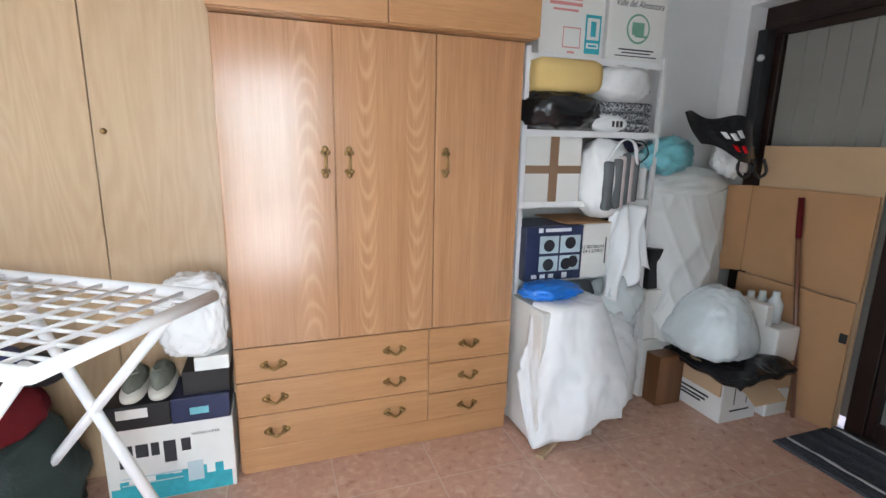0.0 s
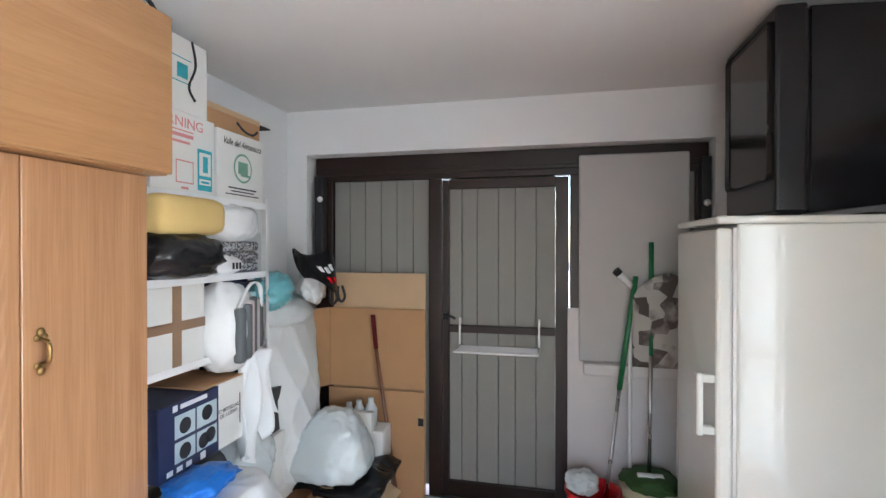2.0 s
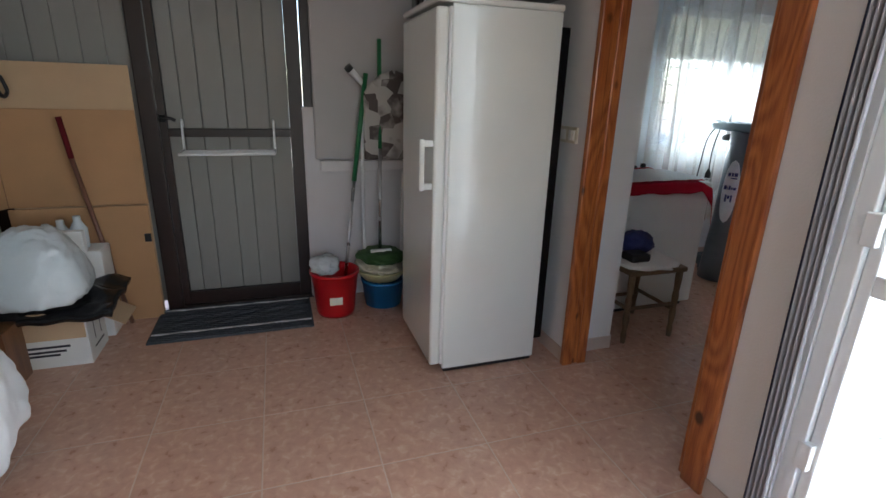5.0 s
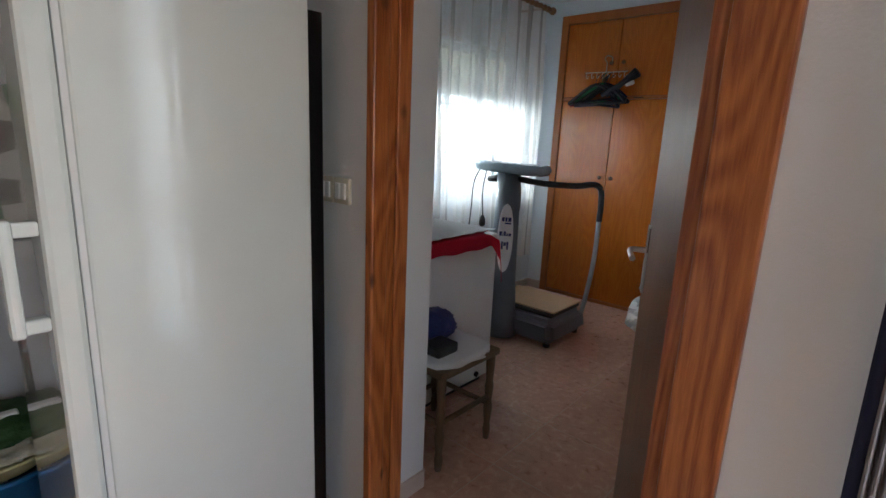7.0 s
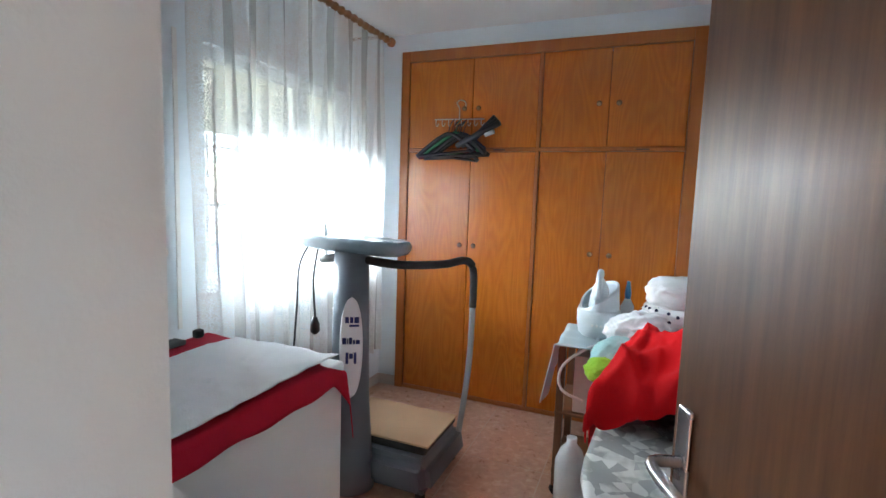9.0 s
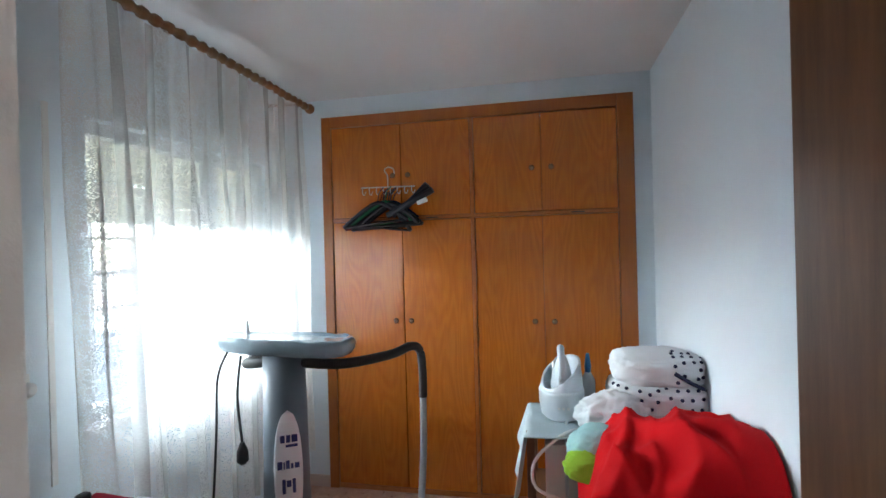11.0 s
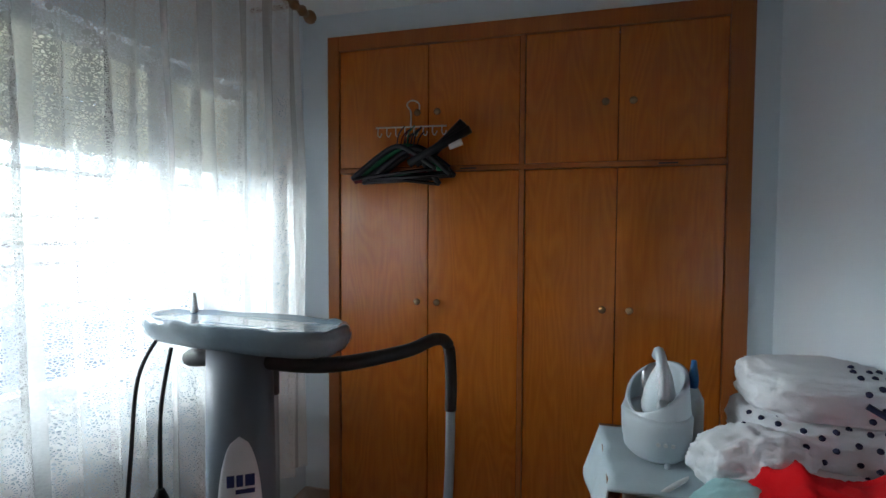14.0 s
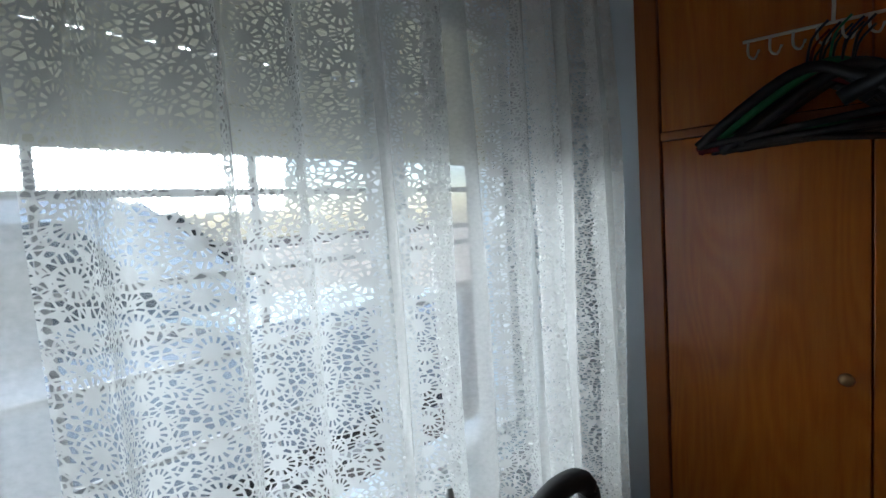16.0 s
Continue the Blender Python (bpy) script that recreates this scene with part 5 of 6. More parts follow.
bd["kind"] = "structure"
hinge, free = Vector((0.985, -0.175, 0)), Vector((1.29, -0.86, 0))
dlen = (free - hinge).length
dang = math.degrees(math.atan2(free.y - hinge.y, free.x - hinge.x))
bm = bmesh.new()
box(bm, 0, dlen, -0.036, 0, 0.01, 2.10, 0.003)
bm.transform(pose(hinge.x, hinge.y, 0, 0, 0, dang))
dl = part("leaf", bm, SAPELE, bd)
bm = bmesh.new()
box(bm, dlen - 0.06, dlen - 0.022, 0.0, 0.008, 0.89, 1.13, 0.003)
bm.transform(pose(hinge.x, hinge.y, 0, 0, 0, dang))
part("handle_plate", bm, CHROME, bd, "satin steel handle plate")
bm = bmesh.new()
tube(bm, spline([(dlen - 0.041, 0.006, 1.04), (dlen - 0.041, 0.05, 1.04), (dlen - 0.066, 0.058, 1.035), (dlen - 0.15, 0.055, 1.03)], 5), 0.010)
bm.transform(pose(hinge.x, hinge.y, 0, 0, 0, dang))
part("lever", bm, CHROME, bd, "satin steel lever handle")
for z in (0.25, 1.05, 1.85):
    bm = bmesh.new()
    tube(bm, [(0.972, -0.178, z), (0.972, -0.178, z + 0.09)], 0.008)
    part("hinge", bm, BRASS, bd)
sw = thing("light_switch", (1.97, -0.04, 1.21), "cream double light switch on the wall", "light switch")
for x in (1.905, 1.985):
    bx("plate", (x - 0.002, x + 0.076, -0.04, -0.028, 1.175, 1.255), PVC, sw, bevel=0.004)
    bx("rocker", (x + 0.012, x + 0.034, -0.029, -0.022, 1.19, 1.24), SOCK, sw, bevel=0.003)
    bx("rocker", (x + 0.040, x + 0.062, -0.029, -0.022, 1.19, 1.24), SOCK, sw, bevel=0.003)
bx("socket_plate", (2.07, 2.145, -0.04, -0.03, 1.175, 1.255), SOCK, sw, bevel=0.004)

# ---- glazed entrance ----
en = thing("door_3", (0.2, -0.15, 0), "white aluminium glazed entrance door with an ornamental grille", "door")
en["kind"] = "structure"
for d in ((0.57, 0.619, -0.17, -0.05, 0, 2.2), (-0.259, -0.21, -0.17, -0.05, 0, 2.2), (-0.21, 0.57, -0.17, -0.05, 2.14, 2.2)):
    bx("frame", d, ALU, en, bevel=0.004)
for d in ((0.535, 0.568, -0.14, -0.07, 0.02, 2.135), (-0.208, -0.14, -0.14, -0.07, 0.02, 2.135), (-0.14, 0.535, -0.14, -0.07, 2.06, 2.135), (-0.14, 0.535, -0.14, -0.07, 0.02, 0.22), (-0.14, 0.535, -0.14, -0.07, 0.92, 0.98)):
    bx("leaf_rail", d, ALU, en, bevel=0.004)
for z0, z1 in ((0.22, 0.92), (0.98, 2.06)):
    p = bx("pane", (-0.14, 0.535, -0.108, -0.102, z0, z1), FROST, en, bevel=0)
    p.visible_shadow = False
for k in range(6):
    for j in range(3):
        bm = bmesh.new()
        for q in range(3):
            a = [(0.18 + (j - 1) * 0.21 + 0.085 * (1 - 0.3 * q) * math.cos(i * math.pi / 8), -0.128, 0.45 + k * 0.27 + 0.11 * (1 - 0.3 * q) * math.sin(i * math.pi / 8)) for i in range(17)]
            tube(bm, a, 0.0045, 5)
        part("grille_scroll", bm, IRONBAR, en)
for z in (0.35, 1.05, 1.75):
    bx("hinge", (0.545, 0.585, -0.07, -0.045, z, z + 0.09), ALU, en, bevel=0.004)
cu = thing("door_curtain", (0.66, 0.0, 0), "grey door curtain with a navy edge, drawn aside", "curtain")
bm = bmesh.new()
sheet(bm, lambda u, v: (0.607 + 0.043 * u + 0.012 * math.sin(v * 4), 0.0 + 0.013 * math.sin(u * 22) + 0.02 * u, 2.25 - 2.20 * v), 40, 30)
part("fabric", bm, GREYNET, cu, thick=0.004)
bm = bmesh.new()
tube(bm, [(0.655 + 0.012 * math.sin(k * 0.4), 0.012, 2.25 - k * 0.22) for k in range(11)], 0.012, 6, flat=0.5)
part("edging", bm, NAVY, cu, "navy edging")
bm = bmesh.new()
tube(bm, [(-0.35, 0.0, 2.27), (0.78, 0.0, 2.27)], 0.01)
part("rail", bm, WHITEM, cu)
# added window, out of view behind the walk, framing the west fill lamp
wwin = thing("added_window_2", (-2.28, 1.2, 0.85), "white framed window added on the unseen west side", "window")
wwin["kind"] = "structure"
for d in ((-2.3, -2.25, 0.45, 1.95, 0.85, 0.91), (-2.3, -2.25, 0.45, 1.95, 2.09, 2.15), (-2.3, -2.25, 0.45, 0.51, 0.91, 2.09), (-2.3, -2.25, 1.89, 1.95, 0.91, 2.09), (-2.3, -2.25, 1.17, 1.23, 0.91, 2.09)):
    bx("frame", d, ALU, wwin)

# ---- built-in closet ----
cl = thing("built_in_closet", (2.06, -3.3, 0), "honey-coloured built-in closet with four tall and four top doors", "closet")
for nm, d in (("frame", (1.071, 1.165, -3.30, -3.215, 0, 2.479)), ("frame", (2.985, 3.049, -3.30, -3.215, 0, 2.479)), ("frame", (1.165, 2.985, -3.30, -3.215, 2.405, 2.479)),
              ("mullion", (2.028, 2.052, -3.30, -3.222, 0.02, 2.405)), ("rail", (1.165, 2.985, -3.30, -3.221, 1.775, 1.80)), ("base", (1.165, 2.985, -3.30, -3.225, 0, 0.03))):
    bx(nm, d, HONEYF, cl, bevel=0.004)
bx("back_panel", (1.165, 2.985, -3.34, -3.30, 0, 2.4), HONEYF, cl)


def round_knob(parent, x, y, z):
    bm = bmesh.new()
    lathe(bm, 0, 0, [(0.009, 0), (0.007, 0.012), (0.016, 0.020), (0.018, 0.028), (0.012, 0.036), (0.003, 0.038)], 14)
    bm.transform(pose(x, y, z, -90, 0, 0))
    part("knob", bm, KNOB, parent, "round bronze knob", smooth=True)


for x0, x1, kx in ((2.507, 2.983, 2.554), (2.054, 2.503, 2.452), (1.612, 2.026, 1.668), (1.167, 1.608, 1.551)):
    d = bx("tall_door", (x0, x1, -3.30, -3.230, 0.032, 1.773), HONEY, cl, bevel=0.003)
    round_knob(d, kx, -3.230, 1.125)
    d = bx("top_door", (x0, x1, -3.30, -3.230, 1.802, 2.403), HONEY, cl, bevel=0.003)
    round_knob(d, kx, -3.230, 2.065)
for x in (2.3, 1.4):
    bx("track_gap", (x - 0.04, x + 0.04, -3.2205, -3.219, 1.783, 1.79), INK, cl, bevel=0)

# hangers on the closet knob
hg = thing("hanger_bundle", (2.65, -3.16, 1.7), "dark clothes hangers on a wire rack hung from the closet knob", "hangers")
bm = bmesh.new()
tube(bm, [(2.757, -3.165, 1.99), (2.395, -3.165, 1.985)], 0.004)
tube(bm, spline([(2.575, -3.165, 1.99), (2.575, -3.165, 2.06), (2.595, -3.165, 2.095), (2.57, -3.165, 2.115), (2.535, -3.165, 2.10), (2.53, -3.165, 2.07)], 4), 0.004)
for k in range(8):
    x = 2.745 - k * 0.047
    tube(bm, spline([(x, -3.165, 1.99), (x, -3.16, 1.955), (x - 0.015, -3.15, 1.94), (x - 0.025, -3.15, 1.96)], 3), 0.003, 6)
part("wire_rack", bm, PVC, hg, "pale wire hook rack")
random.seed(5)
for k in range(11):
    bm = bmesh.new()
    cx, tilt = 2.64 - 0.02 * (k % 5), random.uniform(-0.04, 0.04)
    y = -3.19 + 0.010 * k
    z0 = 1.725 + 0.008 * (k % 4)
    hw = 0.20 + 0.01 * (k % 3)
    tube(bm, spline([(cx + hw, y, z0 - tilt * 0.3), (cx + 0.08, y, z0 + 0.09), (cx - 0.02, y, z0 + 0.14), (cx - 0.10, y, z0 + 0.10 + tilt * 0.3), (cx - hw, y, z0 + tilt)], 4), 0.0135, 6)
    tube(bm, [(cx + hw, y, z0 - tilt * 0.3), (cx - hw, y, z0 + tilt)], 0.009, 6)
    tube(bm, spline([(cx - 0.02, y, z0 + 0.14), (cx - 0.03, y, z0 + 0.20), (cx - 0.06, y, z0 + 0.235)], 3), 0.003, 6)
    part("hanger", bm, (BLACK, BLACK, BLACK, NAVY, BLACK, MAROON, BLACK, GREENP)[k % 8], hg)
for k in range(3):
    bm = bmesh.new()
    tube(bm, [(2.50 + 0.03 * k, -3.12 + 0.014 * k, 1.80), (2.30 - 0.02 * k, -3.10 + 0.014 * k, 1.985 - 0.02 * k)], 0.020, 6)
    part("hanger", bm, BLACK, hg)
bm = bmesh.new()
tube(bm, [(2.36, -3.08, 1.87), (2.30, -3.08, 1.89)], 0.016, 6)
part("white_clip", bm, SOCK, hg)

# ---- bedroom window, shutter, grille, curtain ----
wi = thing("window_1", (3.3, -2.3, 0.98), "white aluminium sliding window with a half-lowered roller shutter", "window")
wi["kind"] = "structure"
for d in ((3.25, 3.31, -2.82, -1.62, 0.98, 1.03), (3.25, 3.31, -2.82, -1.62, 2.05, 2.1), (3.25, 3.31, -2.82, -2.77, 1.03, 2.05), (3.25, 3.31, -1.67, -1.62, 1.03, 2.05), (3.245, 3.30, -2.40, -2.33, 1.03, 2.05)):
    bx("window_frame", d, ALU, wi)
for y0, y1 in ((-2.77, -2.40), (-2.33, -1.67)):
    p = bx("pane", (3.277, 3.282, y0, y1, 1.03, 2.05), GLASS, wi, bevel=0)
    p.visible_shadow = False
bx("window_sill", (3.17, 3.32, -2.85, -1.58, 0.955, 0.979), WALL, wi)
for k in range(9):
    z = 1.725 + k * 0.0415
    if k == 3:
        for j in range(25):
            y = -2.80 + j * 0.0475
            bx("shutter_web", (3.315, 3.325, y, y + 0.026, z + 0.036, z + 0.0415), SHUT, wi, bevel=0)
    bx("shutter_slat", (3.312, 3.328, -2.81, -1.63, z, z + 0.036 if k == 3 else z + 0.0405), SHUT, wi, bevel=0.003)
for j in range(5):
    bx("grille_bar", (3.375, 3.385, -2.82, -1.62, 1.08 + j * 0.145, 1.092 + j * 0.145), IRONBAR, wi, bevel=0)
for j in range(4):
    bx("grille_bar", (3.386, 3.396, -2.80 + j * 0.33, -2.788 + j * 0.33, 0.99, 2.09), IRONBAR, wi, bevel=0)
bx("shutter_strap", (3.175, 3.18, -1.47, -1.45, 0.85, 2.1), SOCK, wi, bevel=0)
rd = thing("curtain_rod", (2.98, -2.1, 2.46), "twisted wooden curtain rod with a turned end", "curtain rod")
bm = bmesh.new()
pts = [(2.98, -0.95 - 0.02 * k, 2.455) for k in range(98)]
tube(bm, pts, [0.019 + 0.006 * math.sin(k * 2.0) for k in range(98)], 10)
part("rod", bm, RODW, rd)
bm = bmesh.new()
bmesh.ops.create_uvsphere(bm, u_segments=12, v_segments=10, radius=0.03, matrix=Matrix.Translation((2.98, -2.92, 2.455)))
part("finial", bm, RODW, rd, smooth=True)
for y in (-1.15, -2.80):
    bm = bmesh.new()
    tube(bm, [(3.2, y, 2.455), (2.985, y, 2.455)], 0.011)
    part("bracket", bm, RODW, rd)
ct = thing("lace_curtain", (2.98, -2.15, 2.43), "white lace and voile curtain hanging in soft folds before the window", "curtain")


def hang(u, v):
    y = -1.36 - 1.49 * u
    a = 0.25 + 0.75 * min(1, v * 3)
    amp = 0.030 * a
    x = 2.985 + amp * math.sin(u * 88 + 0.5 * math.sin(v * 3)) + 0.018 * a * math.sin(u * 31 + 1) + 0.006 * math.sin(v * 9 + u * 40)
    return (x, y + 0.010 * a * math.sin(u * 88 + 1.4) - 0.08 * v * (1 - u) ** 3, 2.435 - 2.02 * v)


edges = (0, 0.10, 0.12, 0.22, 0.24, 0.345, 0.37, 0.47, 0.50, 0.585, 0.62, 0.705, 0.74, 0.82, 0.865, 0.94, 0.96, 1.0)
for k, (a, b) in enumerate(zip(edges, edges[1:])):
    bm = bmesh.new()
    sheet(bm, lambda u, v: hang(a + (b - a) * u, v), 16, 40, uv=lambda u, v: ((a + (b - a) * u) * 2.0, v * 2.02))
    part("lace_band" if k % 2 == 0 else "voile_band", bm, LACE if k % 2 == 0 else VOILE, ct)
so = thing("socket", (3.2, -1.36, 1.19), "white wall socket with a plug", "socket")
bx("plate", (3.188, 3.199, -1.40, -1.32, 1.15, 1.23), SOCK, so, bevel=0.004)
bm = bmesh.new()
lathe(bm, 0, 0, [(0.024, 0), (0.022, 0.05), (0.012, 0.06)], 14)
bm.transform(pose(3.188, -1.36, 1.19, 0, -90, 0))
part("plug", bm, SOCK, so)

# ---- chest freezer with cloth ----
fz = thing("chest_freezer", (2.6, -0.9, 0), "white chest freezer under a red-edged cloth", "freezer")
bx("body", (2.285, 2.92, -1.365, -0.45, 0.025, 0.82), ENAMEL2, fz, bevel=0.012)
bx("lid", (2.28, 2.925, -1.37, -0.445, 0.825, 0.882), ENAMEL2, fz, bevel=0.012)
bx("base", (2.30, 2.90, -1.30, -0.47, 0, 0.025), BLACK, fz)
bm = bmesh.new()
lathe(bm, 0, 0, [(0.016, 0), (0.016, 0.01)], 14)
bm.transform(pose(2.285, -1.235, 0.06, 0, -90, 0))
part("drain_plug", bm, INK, fz)
tc1 = thing("red_tablecloth", (2.6, -0.9, 0.864), "crimson cloth spread over the freezer lid", "tablecloth")
bm = bmesh.new()


def redcloth(u, v):
    x, y = 2.20 + 0.72 * u, -1.44 + 1.02 * v
    z = 0.888 + 0.003 * math.sin(u * 20 + v * 13)
    if x < 2.275:
        z -= (2.275 - x) * 0.9 + 0.004 * math.sin(v * 30)
        x = 2.275 - (2.275 - x) * 0.25
    if y < -1.375:
        z -= (-1.375 - y) * 1.0
        y = -1.375 - (-1.375 - y) * 0.3
    if u < 0.22 and v < 0.16:
        k = (1 - u / 0.22) * (1 - v / 0.16)
        z -= 0.16 * k
    return (x, y, z)


sheet(bm, redcloth, 48, 60)
part("cloth", bm, CRIMSON, tc1, thick=0.003)
tc2 = thing("white_runner", (2.6, -0.9, 0.874), "wrinkled white cotton runner on the crimson cloth", "tablecloth")
bm = bmesh.new()
sheet(bm, lambda u, v: (2.30 + 0.46 * u + 0.008 * math.sin(v * 8), -1.36 + 0.92 * v + 0.008 * math.sin(u * 9), 0.901 + 0.005 * noise.noise((u * 5, v * 8, 4)) + 0.004 * (1 - abs(math.sin(v * 11 + u * 4 + 3 * noise.noise((u * 3, v * 3, 6))))) ** 3 + 0.003 * noise.noise((u * 14, v * 20, 2))), 40, 60)
part("cloth", bm, SHEET, tc2, thick=0.003)
t = thing("black_remote", (2.86, -1.15, 0.87), "small dark objects lying on the freezer cloth", "clutter")
bx("case", (2.85, 2.91, -1.22, -1.02, 0.892, 0.912), GREYCLOTH, t, bevel=0.008)
bx("knob", (2.875, 2.905, -1.32, -1.285, 0.892, 0.925), BLACK, t, bevel=0.008)

# ---- wooden chair ----
chx, chy = 2.085, -0.68
chr_ = thing("wooden_chair", (chx, chy, 0), "old turned wooden chair with a pale cloth seat", "chair")
for x, y, h in ((chx - 0.17, chy - 0.17, 0.45), (chx - 0.17, chy + 0.17, 0.45), (chx + 0.17, chy - 0.17, 0.45), (chx + 0.17, chy + 0.17, 0.45)):
    bm = bmesh.new()
    lathe(bm, x, y, [(0.014, 0), (0.018, 0.05), (0.014, 0.08), (0.021, 0.16), (0.015, 0.20), (0.021, 0.27), (0.016, 0.30), (0.021, 0.38), (0.02, h)], 10)
    part("leg", bm, CHAIRW, chr_)
for a, b, z in (((-.17, -.17), (.17, -.17), 0.18), ((-.17, .17), (.17, .17), 0.22), ((-.17, -.17), (-.17, .17), 0.22), ((.17, -.17), (.17, .17), 0.15)):
    bm = bmesh.new()
    tube(bm, [(chx + a[0], chy + a[1], z), (chx + b[0], chy + b[1], z)], 0.012)
    part("stretcher", bm, CHAIRW, chr_)
bx("seat_frame", (chx - 0.20, chx + 0.20, chy - 0.20, chy + 0.20, 0.43, 0.462), CHAIRW, chr_, bevel=0.008)
bm = bmesh.new()
lump(bm, (chx, chy, 0.462), (0.20, 0.20, 0.028), 0.05, 81, 0.44, power=0.6)
part("seat", bm, SHEET, chr_)
t = thing("blue_bag_on_chair", (chx + 0.08, chy + 0.06, 0.49), "dark blue cloth bag with a black case on the chair", "bag")
bm = bmesh.new()
lump(bm, (chx + 0.06, chy - 0.02, 0.55), (0.10, 0.10, 0.07), 0.2, 82, 0.485)
part("bag", bm, INKBLUE, t)
bx("case", (chx - 0.13, chx - 0.02, chy + 0.02, chy + 0.15, 0.486, 0.535), BLACK, t, bevel=0.012)

# ---- vibration platform ----
vm = thing("vibration_plate", (2.5, -2.15, 0), "grey vibration exercise machine with handlebars and cardboard on its plate", "exercise machine")
bm = bmesh.new()
vs = box(bm, 2.20, 2.90, -2.50, -1.95, 0.03, 0.20)
for v in vs:
    if v.co.z > 0.1:
        v.co.x = 2.55 + (v.co.x - 2.55) * 0.93
        v.co.y = -2.22 + (v.co.y + 2.22) * 0.94
bmesh.ops.bevel(bm, geom=list(bm.edges), offset=0.045, segments=3, affect="EDGES")
part("base", bm, TGREY, vm)
for x, y in ((2.27, -2.43), (2.83, -2.43), (2.27, -2.02), (2.83, -2.02)):
    bm = bmesh.new()
    lathe(bm, x, y, [(0.025, 0), (0.025, 0.04)], 12)
    part("foot", bm, RUBBER, vm)
bx("plate", (2.26, 2.84, -2.46, -2.04, 0.20, 0.235), RUBBER, vm, bevel=0.012)
bx("cardboard", (2.25, 2.80, -2.45, -2.05, 0.237, 0.247), CARD2, vm, "cardboard sheet lying on the plate", bevel=0.002)
bm = bmesh.new()
COL = Vector((2.632, -1.95, 0))
lathe(bm, COL.x, COL.y, [(0.13, 0.02), (0.12, 0.15), (0.098, 0.45), (0.09, 0.8), (0.084, 1.19)], 28, 1.0, 0.87)
part("column", bm, TGREY, vm)
dirn = Vector((-0.52, 0.85, 0)).normalized()
side = Vector((0.85, 0.52, 0)).normalized()
bm = bmesh.new()


def decal(u, v):
    z = 0.50 + 0.48 * v
    w = 0.058 * math.sqrt(max(0.0, 1 - (2 * v - 1) ** 2)) + 0.0005
    rad = 0.1 - 0.02 * (z - 0.45)
    a = (u - 0.5) * 2 * w / rad
    d = dirn * math.cos(a) - side * math.sin(a)
    return (COL.x + d.x * rad, COL.y + d.y * rad * 0.88, z)


sheet(bm, decal, 14, 30)
part("decal", bm, DECALW, vm, "white oval decal", thick=0.002)
face = math.degrees(math.atan2(dirn.y, dirn.x)) + 90
for x0, w, h, z in ((-0.030, 0.017, 0.028, 0.872), (-0.008, 0.015, 0.028, 0.872), (0.012, 0.022, 0.028, 0.872), (-0.010, 0.044, 0.010, 0.845),
                    (-0.042, 0.018, 0.030, 0.772), (-0.020, 0.005, 0.026, 0.770), (-0.011, 0.014, 0.032, 0.773), (0.007, 0.010, 0.020, 0.767), (0.021, 0.018, 0.020, 0.767),
                    (-0.026, 0.013, 0.055, 0.69), (-0.010, 0.018, 0.026, 0.70), (0.011, 0.013, 0.055, 0.69)):
    bm = bmesh.new()
    box(bm, x0, x0 + w, -0.0012, 0.004, z - h / 2, z + h / 2, 0.001)
    bm.transform(pose(COL.x + dirn.x * 0.097, COL.y + dirn.y * 0.0845, 0, 0, 0, face))
    part("logo_mark", bm, INKBLUE, vm, "dark blue logo mark")
# console: a long shallow tray, rounded at one end and blunt at the other, wrapped in film
bm = bmesh.new()


def tray(k, scale, z):
    a = 2 * math.pi * k / 48
    c, q = math.cos(a), math.sin(a)
    pw = 0.45 if c < 0 else 0.85
    x = math.copysign(abs(c) ** pw, c) * (0.29 + 0.02 * (scale - 1))
    y = math.copysign(abs(q) ** 0.7, q) * (0.105 - 0.012 * c)
    wrap = 0.006 * noise.noise((c * 5, q * 5, z * 60)) + 0.004 * abs(noise.noise((c * 14, q * 14, z * 30)))
    p = Vector((x * scale, y * (1 - (1 - scale) * 2.2), z + (wrap if scale > 0.9 else wrap * 0.5) + 0.02 * x))
    return p * 1.0 + Vector((COL.x + 0.01, COL.y - 0.025, 0)) + Vector((c, q, 0)) * wrap


rings = [[bm.verts.new(tray(k, sc, z)) for k in range(48)] for sc, z in ((0.86, 1.180), (0.97, 1.188), (1.0, 1.204), (1.01, 1.225), (0.995, 1.243), (0.96, 1.249), (0.90, 1.243), (0.75, 1.242))]
for ra, rb in zip(rings, rings[1:]):
    for k in range(48):
        bm.faces.new((ra[k], ra[(k + 1) % 48], rb[(k + 1) % 48], rb[k])).smooth = True
bm.faces.new(rings[0][::-1])
bm.faces.new(rings[-1])
part("console", bm, TBLUE, vm, "pale blue console wrapped in clear film")
for pts in ([(2.56, -1.95, 1.15), (2.42, -2.05, 1.125), (2.30, -2.30, 1.11), (2.245, -2.44, 1.12), (2.22, -2.515, 1.085), (2.212, -2.53, 0.98), (2.212, -2.528, 0.85)],
            [(2.70, -1.95, 1.15), (2.84, -2.01, 1.125), (2.90, -2.25, 1.11), (2.91, -2.38, 1.12), (2.912, -2.48, 1.085), (2.912, -2.51, 1.0), (2.91, -2.51, 0.85)]):
    bm = bmesh.new()
    tube(bm, spline(pts, 6), 0.021, 10)
    part("grip", bm, RUBBER, vm, "black foam grip")
    e = pts[-1]
    bm = bmesh.new()
    sx = 1 if e[0] < 2.5 else -1
    tube(bm, spline([e, (e[0] + sx * 0.004, e[1], 0.6), (e[0] + sx * 0.015, e[1] + 0.02, 0.38), (e[0] + sx * 0.03, e[1] + 0.07, 0.14)], 6), 0.017, 10)
    part("handlebar", bm, SILVER, vm, "silver tube")
bm = bmesh.new()
